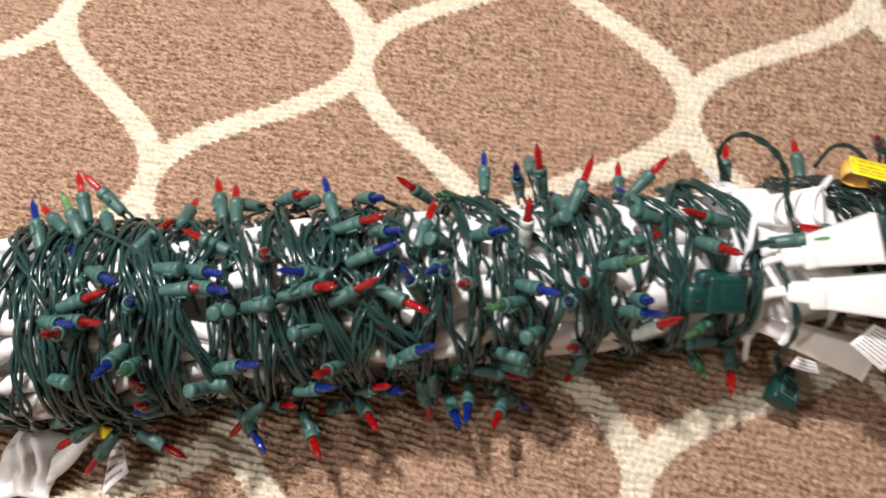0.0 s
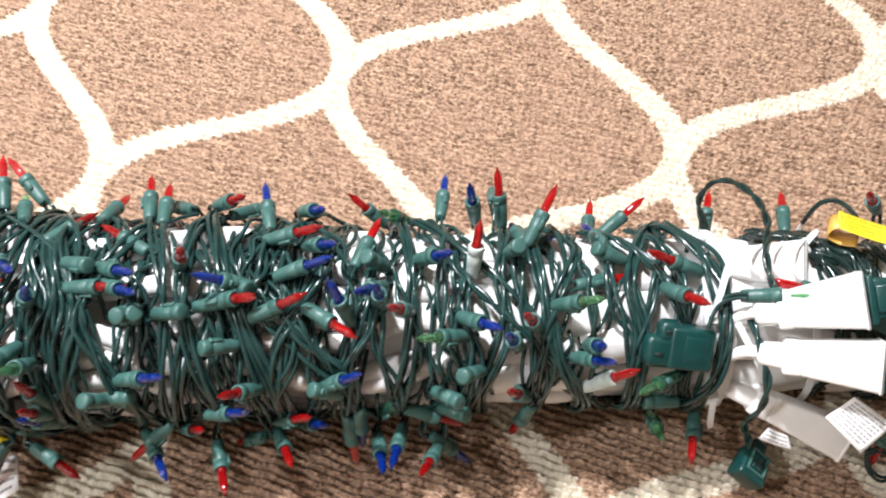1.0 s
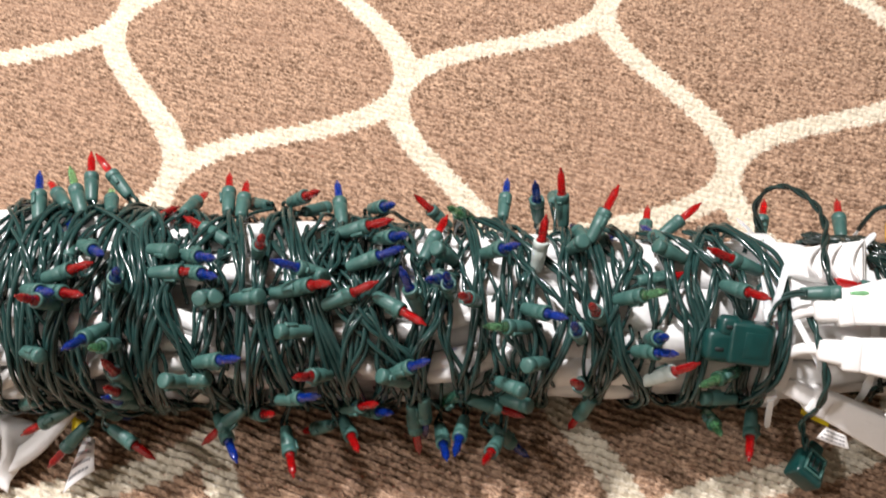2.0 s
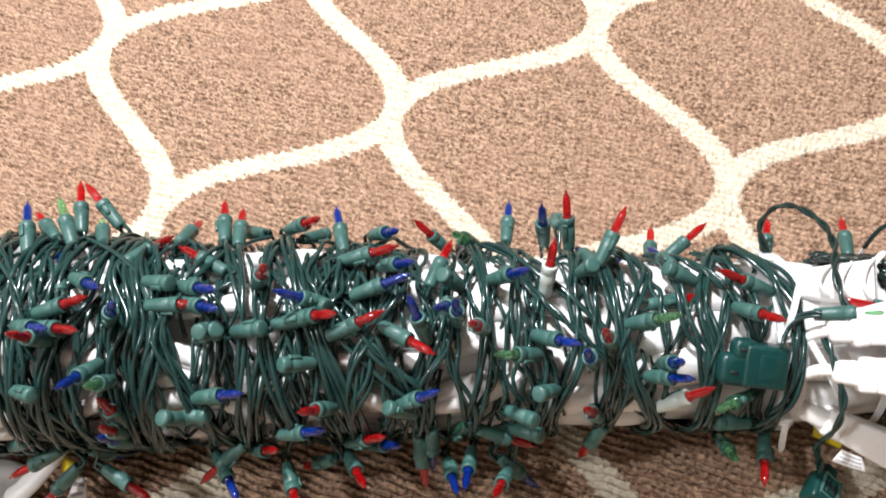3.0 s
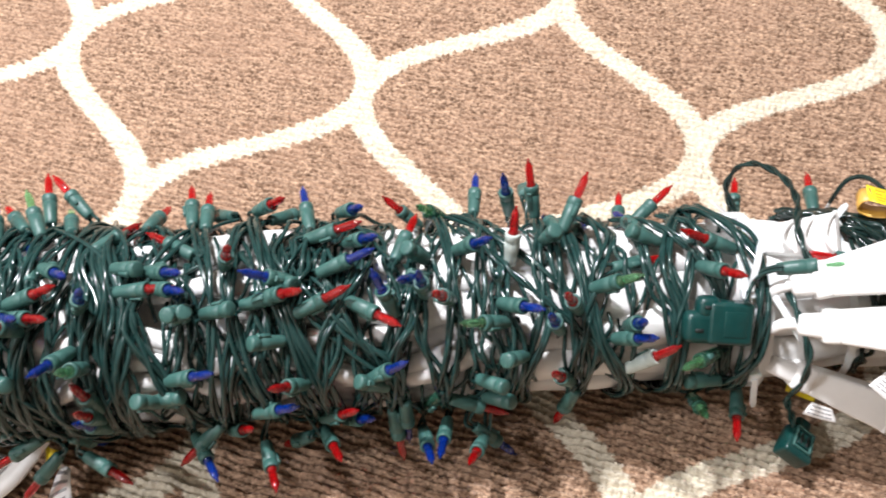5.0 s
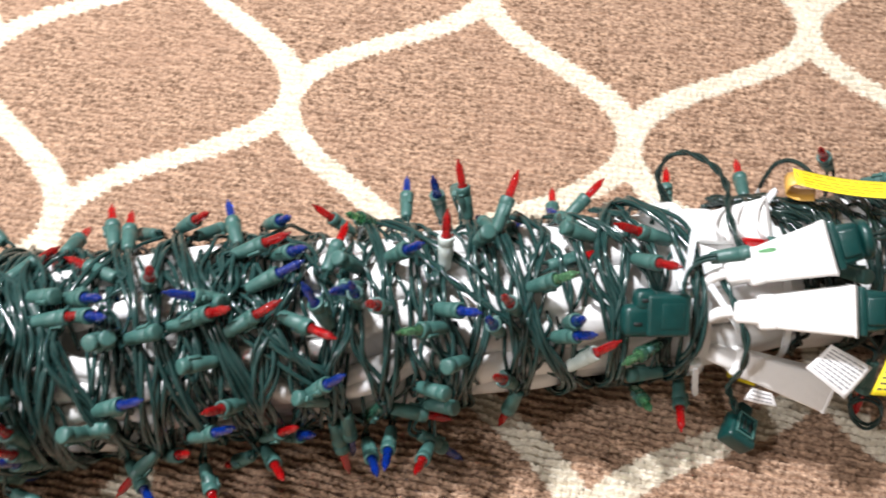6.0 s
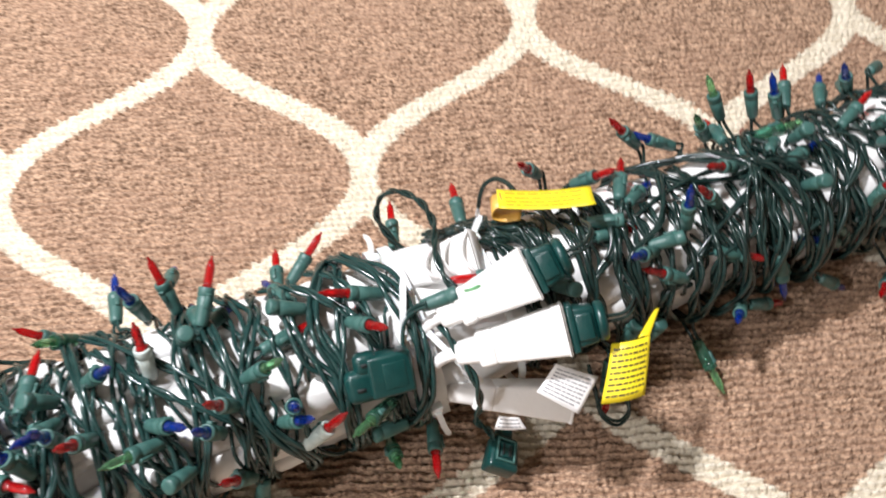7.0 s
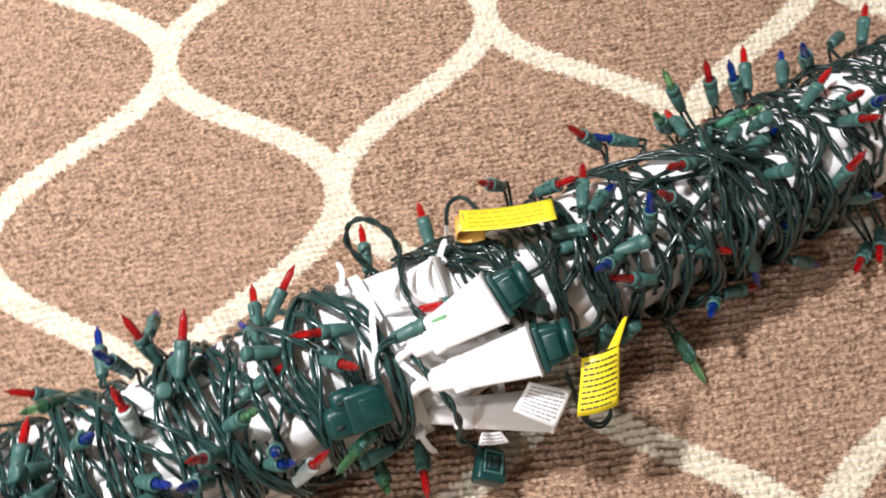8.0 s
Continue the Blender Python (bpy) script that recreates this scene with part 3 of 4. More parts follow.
light("red", 85, -332, 39, -62, -1, -78)
light("red", 74, -292, 125, 77, 44, 46)
light("red", 87, -319, 93, -20, -54, 82)
light("blue", 71, -274, 131, -61, -38, 69)
light("red", 91, -325, 39, 60, -59, 54)
light("red", 63, -242, 129, 86, 26, 44)
light("blue", 61, -232, 124, -50, 86, -12)
light("red", 92, -323, 52, 68, 0, 73)
light("blue", 80, -264, 131, 81, 33, 49)
light("blue", 102, -316, 41, 65, -14, 74)
light("blue", 67, -203, 107, 60, -28, 75)
light("blue", 87, -237, 128, 66, -21, 72)
light("red", 102, -275, 127, 93, -30, 19)
light("blue", 122, -306, 92, 64, 8, 77)
light("bare", 133, -305, 85, -63, -34, 70)
light("red", 135, -308, 61, 26, -45, -85)
light("blue", 131, -274, 121, -29, 11, 95)
light("red", 121, -243, 129, 3, 99, -12)
light("blue", 143, -305, 71, 8, -27, -96)
light("blue", 153, -307, 37, 40, -70, 59)
light("red", 108, -164, 52, -61, -7, 79)
light("blue", 145, -258, 124, 2, -21, 98)
light("blue", 142, -248, 127, -15, -59, 79)
light("bare", 139, -236, 127, -40, -28, 87)
light("clear", 164, -296, 73, -42, -1, -91)
light("blue", 167, -297, 38, 14, -83, 54)
light("red", 169, -295, 68, 88, 18, -45)
light("clear", 133, -185, 101, -23, -47, 85)
light("red", 161, -256, 122, -10, -45, 89)
light("blue", 154, -225, 127, 60, -15, 78)
light("blue", 185, -296, 36, 70, -2, -72)
light("bare", 185, -285, 85, 80, -30, 53)
light("red", 193, -301, 34, -4, -72, 69)
light("bare", 189, -287, 66, 83, -19, 52)
light("blue", 150, -169, 89, -22, 96, -16)
light("blue", 189, -249, 119, 70, -31, 65)
light("green", 196, -257, 113, -56, -54, 63)
light("pale", 188, -222, 121, -2, 40, 92)
light("blue", 177, -178, 112, -11, -3, 99)
light("bare", 210, -268, 97, -38, -62, 68)
light("blue", 179, -142, 86, -16, 72, -67)
light("red", 193, -172, 104, -26, 48, 84)
light("bare", 204, -202, 123, 33, -19, 92)
light("blue", 227, -252, 108, -14, -30, 94)
light("blue", 211, -188, 119, -36, 67, -65)
light("red", 239, -267, 74, -25, -36, 90)
light("blue", 214, -194, 121, 32, 76, -56)
light("red", 243, -267, 64, -23, -21, -95)
light("red", 214, -193, 125, 18, 90, 40)
light("red", 235, -239, 114, -18, -32, 93)
light("green", 240, -225, 119, 65, -7, 75)
light("blue", 259, -245, 101, 56, -27, 78)
light("red", 249, -209, 121, 78, 58, -23)
light("pale", 270, -253, 81, 66, 19, 72)
light("blue", 265, -237, 106, 21, -39, 90)
light("red", 247, -145, 70, -13, 97, -18)
light("blue", 263, -176, 118, -53, 66, -53)
light("bare", 273, -183, 120, -84, -15, 52)
light("red", 254, -138, 71, 55, 78, 29)
light("red", 299, -192, 118, 59, -46, 67)
light("clear", 317, -238, 35, 17, -65, 74)
light("clear", 322, -230, 87, -53, -69, 49)
light("bare", 329, -235, 61, -91, -38, 18)
light("red", 319, -174, 117, -86, -18, 47)
light("red", 344, -226, 36, 6, -97, 22)
light("green", 342, -189, 127, 90, 14, 30, leads=False)
light("red", 324, -107, 59, -6, 100, -6)
light("red", 398, -171, 126, -100, -1, -3, leads=False)
light("red", 371, -108, 87, -12, 97, -20)
light("bare", 424, -168, 105, 48, -55, 69)
light("red", 426, -73, 90, -42, -36, 83)
light("bare", 450, -126, 109, 99, -8, 14)
light("red", 454, -137, 108, 90, 34, -27)
light("bare", 476, -180, 39, 27, 15, 95)
light("red", 450, -77, 82, 58, -28, 76)
light("bare", 491, -178, 38, 34, 8, 94)
light("red", 474, -108, 106, 21, 96, -18)
light("bare", 488, -142, 102, 96, 7, 28)
light("blue", 479, -112, 107, 56, 71, -43)
light("blue", 492, -145, 100, -56, -48, 68)
light("red", 514, -156, 81, -81, -10, 58)
light("clear", 533, -170, 16, 37, -88, -30)
light("blue", 515, -129, 101, -12, 12, 99)
light("red", 499, -50, 87, -60, -3, 80)
light("red", 534, -140, 89, 96, -7, -29)
light("red", 539, -114, 103, -55, -19, 81)
light("blue", 527, -48, 81, -89, 0, 45)
light("blue", 564, -153, 36, -40, -67, 63)
light("red", 569, -154, 35, 82, 25, -51)
light("red", 558, -86, 105, -74, -37, 57)
light("blue", 583, -136, 72, 28, -39, -87)
light("green", 552, -41, 79, -43, -17, 89)
light("red", 559, -54, 91, -7, 89, -46)
light("red", 566, -74, 103, 27, 86, -44)
light("green", 564, -28, 85, -40, 24, 88)
light("blue", 582, -74, 104, 50, 71, -51)
light("blue", 589, -86, 105, 81, 57, -15)
light("clear", 579, -54, 96, 95, 31, -7)
light("bare", 600, -101, 100, 25, -43, 87)
light("blue", 624, -136, 35, 73, 10, -67)
light("bare", 600, -65, 104, 9, -32, 94)
light("red", 589, -25, 82, -27, 26, 93)
light("red", 627, -119, 75, 69, 15, -71)
light("blue", 631, -123, 60, -87, -12, 48)
light("blue", 609, -24, 78, -33, 24, 91)
light("red", 642, -115, 73, 13, 6, -99)
light("red", 647, -108, 81, 24, 5, 97)
light("red", 616, -17, 80, 19, 98, 4)
light("red", 636, -56, 104, 72, 69, 7)
light("blue", 658, -111, 68, 90, 16, -40)
light("red", 659, -71, 104, 14, -54, 83)
light("red", 659, -58, 105, 1, -41, 91)
light("blue", 644, -13, 77, 31, 92, -22)
light("red", 693, -120, 6, -59, -69, 42)
light("blue", 678, -64, 104, -17, -40, 90)
light("red", 664, -3, 80, 34, 74, -58)
light("blue", 667, -3, 78, -44, -12, 89)
light("red", 707, -109, 6, -44, -82, 37)
light("bare", 686, 11, 83, 63, 62, -47)
light("red", 711, 12, 78, 41, 91, -2)
light("red", 461, -199, 56, -5, -62, -78)
chord([(0.17, 62, 0.004), (0.20, 100, 0.006), (0.235, 130, 0.005), (0.262, 165, 0.003), (0.275, 200, 0.0)])
chord([(0.07, 100, 0.004), (0.10, 125, 0.007), (0.12, 150, 0.004), (0.125, 180, 0.002)])
for k in range(2):
    chord([(0.270 + 0.006 * k, 42 + 3 * k, 0.001), (0.288 + 0.006 * k, 66 + 2 * k, 0.007), (0.312 + 0.003 * k, 92, 0.006 + 0.0006 * k), (0.326 + 0.002 * k, 122, 0.003), (0.329 + 0.002 * k, 172, 0.002), (0.325 + 0.003 * k, 215, 0.001)], twin=k % 2 == 0)
chord([(0.30, 45, 0.004), (0.315, 70, 0.008), (0.325, 95, 0.007), (0.327, 120, 0.004), (0.328, 170, 0.003)])
# hanks of wire that gather on the near side
hank(4, (-0.054, 79), (-0.041, 107), (-0.043, 134), (-0.037, 177))
hank(3, (-0.113, 62), (-0.113, 98), (-0.115, 139), (-0.113, 174))
hank(3, (-0.088, 61), (-0.089, 87), (-0.088, 116), (-0.096, 139), (-0.098, 174))
hank(2, (-0.066, 48), (-0.070, 93), (-0.076, 109), (-0.092, 125))
hank(4, (-0.047, 73), (-0.032, 112), (-0.038, 144), (-0.039, 189))
hank(3, (-0.060, 82), (-0.050, 107), (-0.054, 129), (-0.051, 169))
hank(3, (-0.003, 72), (-0.026, 112), (-0.016, 140), (-0.003, 171))
hank(3, (0.002, 49), (0.019, 96), (0.020, 129), (0.015, 172))
hank(4, (0.030, 64), (0.030, 96), (0.034, 125), (0.047, 173))
hank(5, (0.036, 42), (0.055, 96), (0.067, 122), (0.083, 175))
hank(4, (0.107, 98), (0.084, 131), (0.082, 161), (0.085, 195))
hank(3, (0.060, 112), (0.077, 142), (0.086, 175))
hank(2, (0.091, 122), (0.109, 134), (0.126, 147))
hank(3, (0.137, 120), (0.126, 142), (0.123, 177))
hank(2, (0.074, 57), (0.075, 89), (0.071, 104))
hank(3, (0.152, 42), (0.163, 87), (0.164, 116), (0.154, 164))
hank(3, (0.143, 130), (0.150, 152), (0.155, 179))
hank(2, (0.170, 42), (0.181, 56), (0.180, 105), (0.182, 130), (0.193, 146))
hank(2, (0.163, 42), (0.206, 87), (0.234, 116), (0.261, 164))
hank(3, (0.219, 64), (0.217, 94), (0.218, 126), (0.203, 165))
hank(4, (0.236, 75), (0.243, 111), (0.250, 140), (0.268, 176))
hank(3, (0.226, 81), (0.230, 109), (0.236, 131), (0.235, 154))
hank(2, (0.264, 80), (0.268, 96), (0.270, 126), (0.270, 155))
hank(3, (0.280, 69), (0.285, 111), (0.293, 131), (0.295, 169))
hank(4, (0.312, 42), (0.294, 93), (0.300, 127), (0.300, 169))
hank(2, (0.318, 64), (0.307, 100), (0.298, 131), (0.295, 155))
hank(3, (0.193, 114), (0.200, 135), (0.197, 172))
hank(5, (0.322, 52), (0.340, 78), (0.349, 111), (0.345, 151), (0.337, 171), lift=0.004)
hank(3, (0.248, 51), (0.260, 74), (0.251, 105), (0.243, 131))
STAR = random.Random(21)
hank(2, (0.493, 63), (0.486, 107), (0.464, 128))
hank(2, (0.544, 56), (0.524, 102), (0.493, 120))
hank(3, (0.602, 95), (0.558, 122), (0.530, 146), (0.512, 155))
hank(2, (0.495, 98), (0.497, 125), (0.499, 151))
hank(2, (0.471, 76), (0.467, 107), (0.463, 131))
hank(2, (0.559, 94), (0.556, 118), (0.567, 149))
hank(2, (0.653, 96), (0.642, 134), (0.618, 151))
hank(2, (0.672, 111), (0.653, 132), (0.655, 165))
hank(4, (0.528, 29), (0.574, 58), (0.602, 95))
hank(2, (0.526, 27), (0.552, 77), (0.600, 98))
hank(3, (0.600, 98), (0.622, 131), (0.660, 159))
hank(2, (0.598, 101), (0.584, 132), (0.555, 141))
hank(3, (0.462, 98), (0.462, 124), (0.464, 142))
hank(3, (0.488, 108), (0.484, 132), (0.496, 168))
hank(2, (0.511, 129), (0.514, 157), (0.506, 196))
# hanks that sag low on the near side of the tight windings
for k in range(9):
    u, w = -0.125 + 0.031 * k, [STAR.uniform(-1, 1) for _ in range(3)]
    hank(2 + k % 2, (u, 136 + 10 * w[0]), (u + 0.012 * w[1], 163), (u + 0.016 * w[2], 190), lift=-0.0015)
# dark hanks that sag under the near side towards the carpet
for k in range(11):
    u, w = 0.520 + 0.016 * k, [STAR.uniform(-1, 1) for _ in range(3)]
    hank(2 + k % 2, (u, 138 + 8 * w[0]), (u + 0.010 * w[1], 168), (u + 0.014 * w[2], 200), lift=STAR.uniform(0.0, 0.006))
for k in range(9):
    a = k * 137.5 + STAR.uniform(-25, 25)
    long = STAR.uniform(0.75, 1.25)
    u0, d0 = 0.600 + STAR.uniform(-0.005, 0.005), 92 + STAR.uniform(-6, 6)
    bend = STAR.uniform(-35, 45)
    chord([(u0 + 0.012 * math.cos(radians(a + 180)), d0 + 12 * math.sin(radians(a + 180)), 0.006), (u0, d0, 0.010 + 0.0004 * k),
           (u0 + 0.024 * long * math.cos(radians(a)), d0 + 28 * long * math.sin(radians(a)), 0.009),
           (u0 + 0.050 * long * math.cos(radians(a + bend * 0.5)), d0 + 58 * long * math.sin(radians(a + bend * 0.5)), 0.004),
           (u0 + 0.075 * long * math.cos(radians(a + bend)), d0 + 95 * long * math.sin(radians(a + bend)), 0.0)], twin=k % 2 == 0)
for k in range(12):
    w = [STAR.uniform(-1, 1) for _ in range(8)]
    chord([(0.392 + 0.016 * w[0], 22 + 10 * w[1], 0.0), (0.402 + 0.020 * w[2], 48 + 8 * w[3], 0.004 + 0.002 * w[4]), (0.418 + 0.020 * w[5], 66 + 6 * w[6], 0.005 + 0.002 * w[7]),
           (0.432 + 0.014 * w[1], 84 + 9 * w[4], 0.002), (0.436 + 0.016 * w[6], 118 + 14 * w[0], 0.0), (0.440 + 0.016 * w[3], 160, 0.0)])
# a loop of twin wire that stands clear of the bundle, and the tail of the plug
twisted(3, smooth_path([(0.345, -0.128, 0.062), (0.327, -0.108, 0.064), (0.3140, -0.093, 0.075), (0.317, -0.087, 0.092), (0.3285, -0.089, 0.1025), (0.344, -0.105, 0.112), (0.352, -0.128, 0.120), (0.352, -0.152, 0.126), (0.357, -0.171, 0.127), (0.366, -0.181, 0.122)], 14))
twisted(2, smooth_path([(0.352, -0.196, 0.118), (0.362, -0.213, 0.113), (0.371, -0.226, 0.100), (0.374, -0.233, 0.080), (0.372, -0.234, 0.055), (0.380, -0.233, 0.034), (0.386, -0.238, 0.020)], 14))
for s in (-0.001, 0.001):
    WIRES[3].sweep(smooth_path([Vector(q) + Vector((0, s, s)) for q in ((0.448, -0.200, 0.050), (0.452, -0.214, 0.040), (0.456, -0.226, 0.030), (0.466, -0.231, 0.026), (0.474, -0.225, 0.029), (0.472, -0.217, 0.034), (0.461, -0.216, 0.037), (0.452, -0.222, 0.036))], 8), 0.0012, 6)
for s in (-0.0014, 0.0014):
    WIRES[2].sweep(smooth_path([(0.345, -0.1910 + s, 0.1325), (0.339, -0.1912 + s, 0.1290), (0.333, -0.1935 + s, 0.1230), (0.330, -0.2010 + s, 0.1170), (0.331, -0.2120 + s, 0.1090), (0.335, -0.2240 + s, 0.0900), (0.337, -0.2290 + s, 0.0660)], 8), 0.0013, 6)
for i, (tubes, owner) in enumerate(zip(WIRES, STRINGS)):
    part("wire", tubes.mesh("wire", WIRE if i < 3 else WIRE_DARK), owner, kind="stuff")


# ---- plugs ----
def flat_plug(at):
    """A stackable plug: rounded body, two lobes with slots, cord exit."""
    bms = [box_bm((0.026, 0.025, 0.015), (0.003, 0, 0), 0.0025, 3),
           box_bm((0.014, 0.0130, 0.012), (-0.0098, 0.0086, 0), 0.0044, 4),
           box_bm((0.019, 0.0190, 0.012), (-0.0138, -0.0036, 0), 0.0046, 4)]
    body = part("plug", joined(bms, PLUG, "plug"), STRINGS[2], at, "dark green stackable plug with two slots")
    # no holes are cut: near-black bars give the shade of the slots
    for x, y in ((-0.0105, 0.0090), (-0.0150, -0.0048)):
        part("slot", joined([box_bm((0.0050, 0.0022, 0.001), bevel=0.0003, segments=1)], SLOT, "slot"), body, at @ pose(x, y, 0.0061))
    part("face_panel", joined([box_bm((0.013, 0.015, 0.0008), bevel=0.0003)], PLUG, "face_panel"), body, at @ pose(0.005, 0, 0.0075))


flat_plug(seat_on(0.322, 131, 0.0670, -7) @ Matrix.Scale(1.02, 4))


def cord_plug(at, owner):
    """A plug pushed into a connector: grip block with recessed sides, round flange and leads."""
    bms = [box_bm((0.016, 0.025, 0.019), (0.008, 0, 0), 0.002, 2, (0.86, 0.86)),
           box_bm((0.004, 0.028, 0.022), (0.002, 0, 0), 0.001, 2),
           box_bm((0.010, 0.016, 0.0215), (0.009, 0, 0), 0.0012, 2)]
    body = part("plug", joined(bms, PLUG, "plug"), owner, at, "dark green plug pushed into a white connector")
    part("flange", lathe("flange", [(0.0, 0.009), (0.0006, 0.0114), (0.002, 0.0121), (0.0046, 0.0119), (0.0060, 0.0104), (0.0066, 0.005)], PLUG, 20), body, at @ pose(0.016, 0, 0, 0, 90, 0))
    t = Tubes()
    for s in (-0.0015, 0.0015):
        t.sweep(smooth_path([at @ Vector(q) for q in ((0.022, s, 0), (0.034, s, -0.002), (0.042, s + 0.006, -0.014), (0.040, s + 0.012, -0.03))], 6), 0.00115, 6)
    part("lead", t.mesh("lead", WIRE_DARK), body)


for m, size in (FIRST, SECOND):
    cord_plug(m @ pose(size + 0.001, 0, -0.001), STRINGS[3])


def loose_plug(at):
    """A plug lying on the carpet with its fuse door."""
    bms = [box_bm((0.026, 0.024, 0.017), (0, 0, 0), 0.003, 3, (0.82, 0.85)), box_bm((0.012, 0.012, 0.010), (0.016, 0, 0), 0.003, 3)]
    body = part("plug", joined(bms, PLUG, "plug"), STRINGS[2], at, "dark green plug lying on the carpet")
    for x, y, w, d in ((-0.007, 0, 0.0016, 0.015), (0.009, 0, 0.0016, 0.015), (0.001, 0.0068, 0.0145, 0.0016), (0.001, -0.0068, 0.0145, 0.0016)):
        part("rim", joined([box_bm((w, d, 0.0024), bevel=0.0004)], SOCKET, "rim"), body, at @ pose(x, y, 0.0088))
    part("fuse_door", joined([box_bm((0.011, 0.009, 0.0018), bevel=0.0004)], PLUG, "fuse_door"), body, at @ pose(0.001, 0, 0.0085))
    # two more near-black bars in place of shaded openings
    for y in (-0.0025, 0.0025):
        part("slot", joined([box_bm((0.009, 0.0016, 0.0012), bevel=0.0002, segments=1)], SLOT, "slot"), body, at @ pose(0.001, y, 0.0094))


loose_plug(pose(0.388, -0.2452, 0.0170, 24, 6, 78) @ Matrix.Scale(0.90, 4))


# ---- labels tied to the cords ----
def sheet(name, corners, bow, mat, thick=0.0005, nx=12, ny=6):
    """A thin bent sheet between four corners (top left, top right, bottom right, bottom left)."""
    a, b, c, d = [Vector(q) for q in corners]
    n = (b - a).cross(d - a).normalized()
    n = n if n.z > 0 else -n

    def at(s, t, up=0.0):
        return a * (1 - s) * (1 - t) + b * s * (1 - t) + c * s * t + d * (1 - s) * t + n * (bow * math.sin(math.pi * s) + 0.4 * bow * math.sin(math.pi * t + 0.6) + up)
    v, f = [], []
    for layer in (thick, 0):
        for j in range(ny + 1):
            for i in range(nx + 1):
                v.append(at(i / nx, j / ny, layer))
    half = (nx + 1) * (ny + 1)
    for j in range(ny):
        for i in range(nx):
            k = j * (nx + 1) + i
            q = (k, k + 1, k + nx + 2, k + nx + 1)
            f += [q[::-1], tuple(half + e for e in q)]
    rim = [i for i in range(nx + 1)] + [j * (nx + 1) + nx for j in range(1, ny + 1)] + [ny * (nx + 1) + i for i in range(nx - 1, -1, -1)] + [j * (nx + 1) for j in range(ny - 1, 0, -1)]
    for p, q in zip(rim, rim[1:] + rim[:1]):
        f.append((p, q, q + half, p + half))
    return mesh_of(name, v, f, mat), at


def printed_rows(at, owner, rows, mat, seed, thick, margin=0.08, upright=False):
    """Rows of unreadable print as plain bars that follow the sheet."""
    rnd = random.Random(seed)
    for k in range(rows):
        t0 = margin + (1 - 2 * margin) * (k + 0.26) / rows
        t1 = margin + (1 - 2 * margin) * (k + 0.64) / rows
        s = margin
        end = 1 - margin - (rnd.uniform(0, 0.3) if k == rows - 1 else rnd.uniform(0, 0.05))
        while s < end:
            e = min(end, s + rnd.uniform(0.05, 0.16))
            v, n = [], 3
            for i in range(n + 1):
                ss = s + (e - s) * i / n
                for t in (t0, t1):
                    v.append(at(t, ss, thick + 0.0002) if upright else at(ss, t, thick + 0.0002))
            f = [(2 * i, 2 * i + 1, 2 * i + 3, 2 * i + 2) for i in range(n)]
            part("print_bar", mesh_of("print_bar", v, f, mat, False), owner)
            s = e + 0.022


def warning_tag_folded():
    tag = thing("warning_tag", (0.42, -0.11, 0.112), "yellow vinyl warning tag folded over a dark wire", "tag", "warning tags")
    top = [(0.3935, -0.1032, 0.1185), (0.4528, -0.1080, 0.1240), (0.4520, -0.1290, 0.1330), (0.3930, -0.1245, 0.1275)]
    me, at = sheet("flap", top, -0.0022, YELLOW)
    flap = part("flap", me, tag)
    printed_rows(at, flap, 4, INK_YELLOW, 3, 0.0005)
    fold = Tubes()
    fold.sweep(smooth_path([(0.396, -0.114, 0.1225), (0.3905, -0.115, 0.1205), (0.390, -0.117, 0.114), (0.398, -0.119, 0.112), (0.408, -0.120, 0.115)], 6),
               0.011, 4, 0.05, up=Vector((0, 0.4, 1)))
    part("fold", fold.mesh("fold", ORANGE), tag, label="orange-brown back of the folded tag")
    tie = Tubes()
    tie.sweep(smooth_path([(0.3840, -0.0875, 0.076), (0.3850, -0.0865, 0.088), (0.3880, -0.0845, 0.098), (0.3945, -0.0850, 0.1045), (0.4005, -0.0925, 0.1110), (0.4050, -0.1040, 0.1165), (0.4080, -0.1150, 0.1180)], 7), 0.0017, 7)
    part("tie_wire", tie.mesh("tie_wire", WIRE_DARK), tag, label="dark wire through the fold of the tag")
    ends = Tubes()
    for k in (-1, 1):
        ends.sweep(smooth_path([(0.3840, -0.0875, 0.078), (0.3835 + 0.001 * k, -0.0900, 0.070), (0.3840 + 0.003 * k, -0.0960, 0.062)], 5), 0.0007, 5)
    part("bare_end", ends.mesh("bare_end", NYLON), tag, kind="stuff")


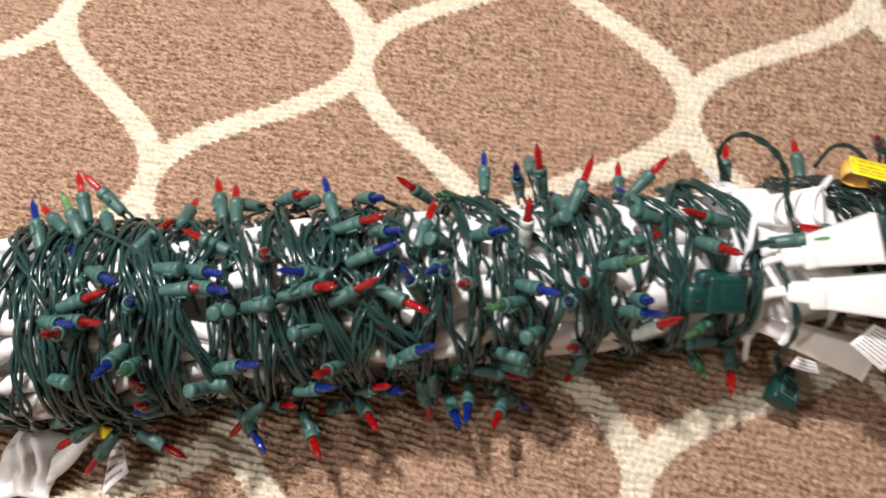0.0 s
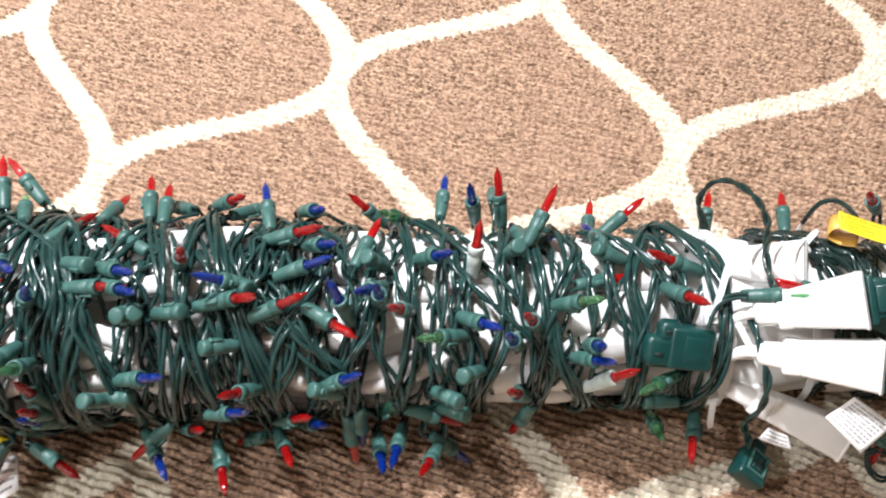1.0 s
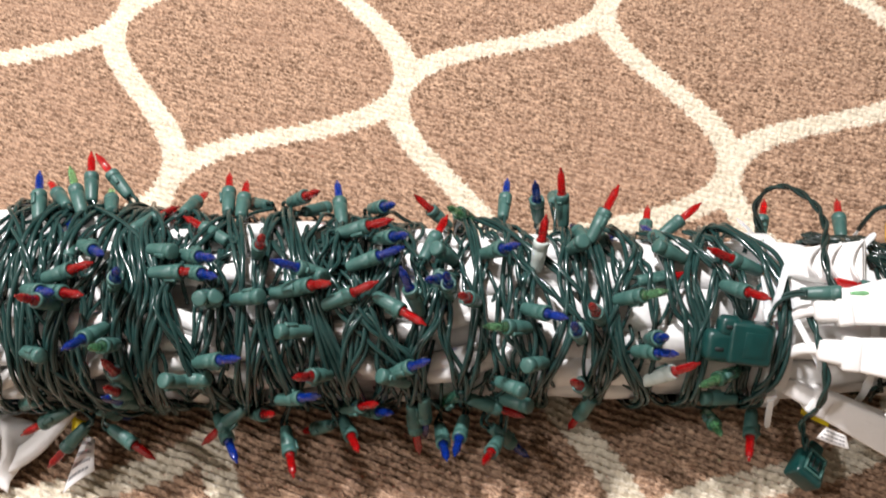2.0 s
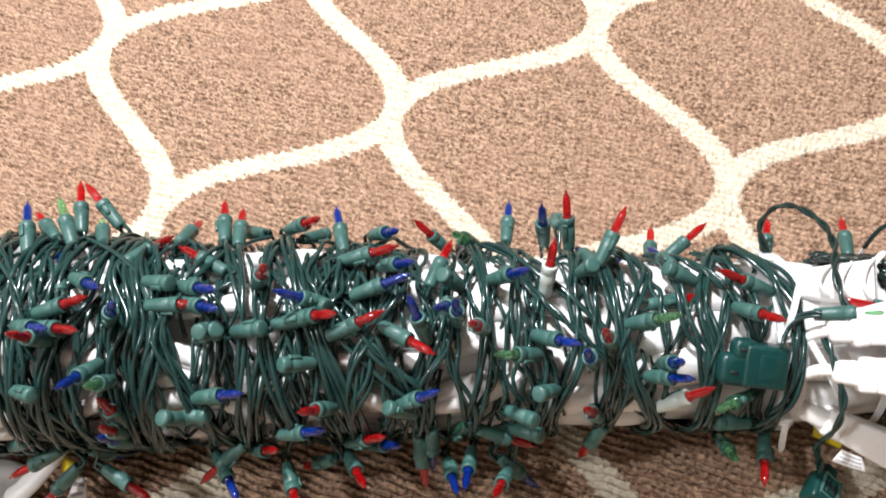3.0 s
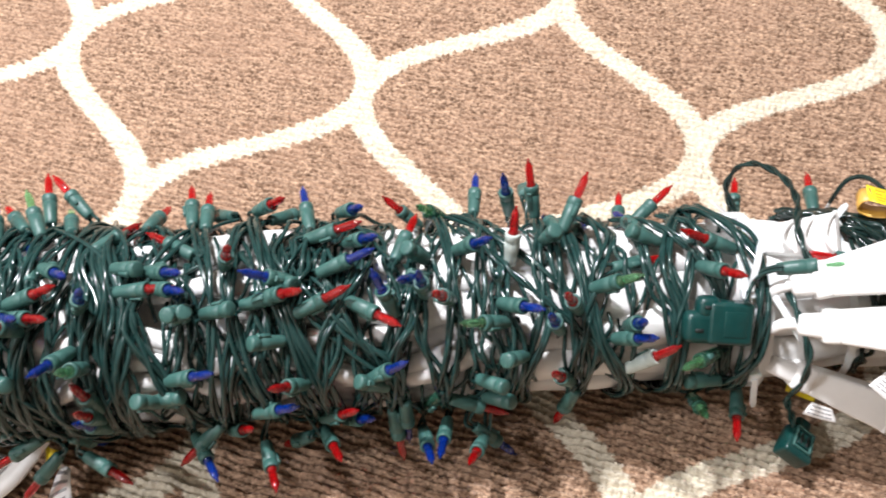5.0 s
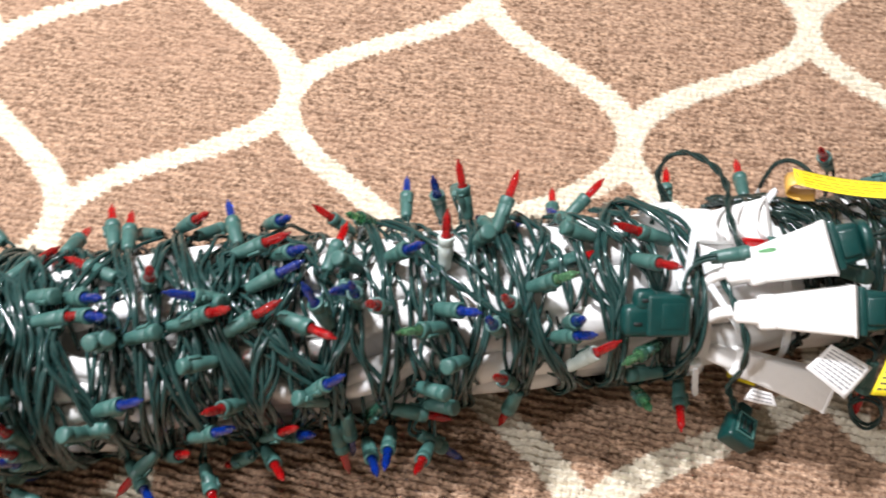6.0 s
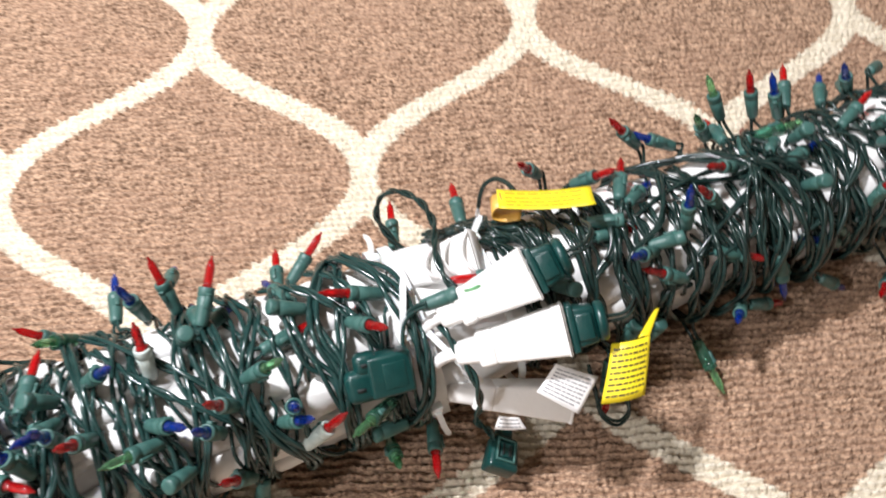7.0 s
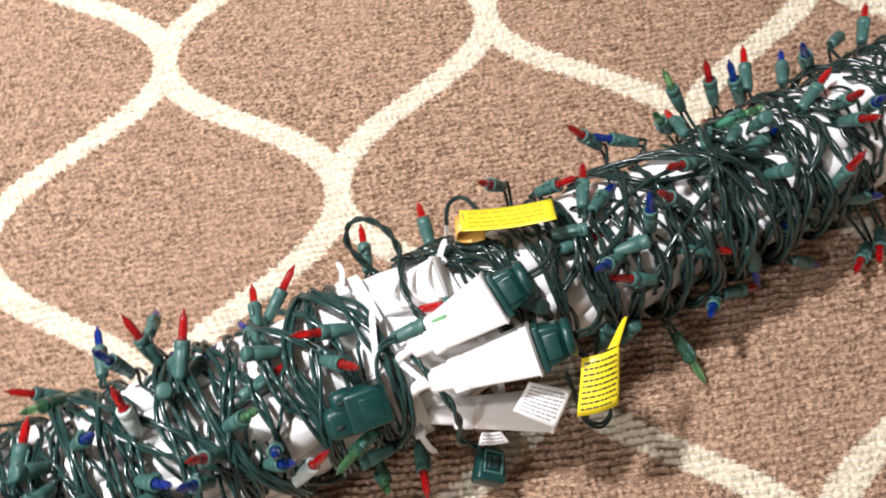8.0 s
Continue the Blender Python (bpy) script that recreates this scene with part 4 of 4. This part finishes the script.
def warning_tag_hanging():
    tag = thing("warning_tag", (0.455, -0.22, 0.092), "yellow warning tag with black print hanging from a wire", "tag", "warning tags")
    me, at = sheet("flap", [(0.4516, -0.2120, 0.1110), (0.4750, -0.2080, 0.1110), (0.4695, -0.2395, 0.0965), (0.4445, -0.2410, 0.0895)], 0.0034, YELLOW)
    flap = part("flap", me, tag)
    printed_rows(at, flap, 9, INK, 8, 0.0005, 0.06)
    me, _ = sheet("tie_strip", [(0.4825, -0.1890, 0.1040), (0.4860, -0.1880, 0.1040), (0.4750, -0.2085, 0.1108), (0.4680, -0.2095, 0.1108)], 0.0008, YELLOW, nx=4)
    part("tie_strip", me, tag)


def paper_label(corners, rows, seed, label):
    tag = thing("paper_label", corners[3], label, "label", "paper labels")
    me, at = sheet("paper", corners, 0.0016, PAPER, 0.0003)
    paper = part("paper", me, tag)
    printed_rows(at, paper, rows, INK_GREY, seed, 0.0003)


def warning_tag_tucked(corners):
    tag = thing("warning_tag", corners[3], "small yellow warning tag tucked under the bundle on the carpet", "tag", "warning tags")
    part("flap", sheet("flap", corners, 0.002, YELLOW)[0], tag)


warning_tag_folded()
warning_tag_hanging()
warning_tag_tucked([(0.380, -0.194, 0.016), (0.402, -0.196, 0.012), (0.401, -0.206, 0.006), (0.381, -0.204, 0.009)])
warning_tag_tucked([(-0.094, -0.379, 0.017), (-0.083, -0.380, 0.016), (-0.084, -0.388, 0.010), (-0.093, -0.388, 0.011)])
paper_label([(0.4191, -0.2185, 0.1010), (0.4443, -0.2255, 0.0945), (0.4310, -0.2450, 0.0860), (0.4070, -0.2325, 0.0930)], 8, 5, "white paper label with fine grey print")
paper_label([(0.3865, -0.2310, 0.0540), (0.3990, -0.2325, 0.0535), (0.4035, -0.2395, 0.0490), (0.3830, -0.2380, 0.0480)], 3, 6, "small white paper label above a plug")
paper_label([(-0.080, -0.386, 0.014), (-0.068, -0.390, 0.020), (-0.060, -0.408, 0.014), (-0.076, -0.428, 0.006)], 4, 7, "curled white paper label on the carpet")
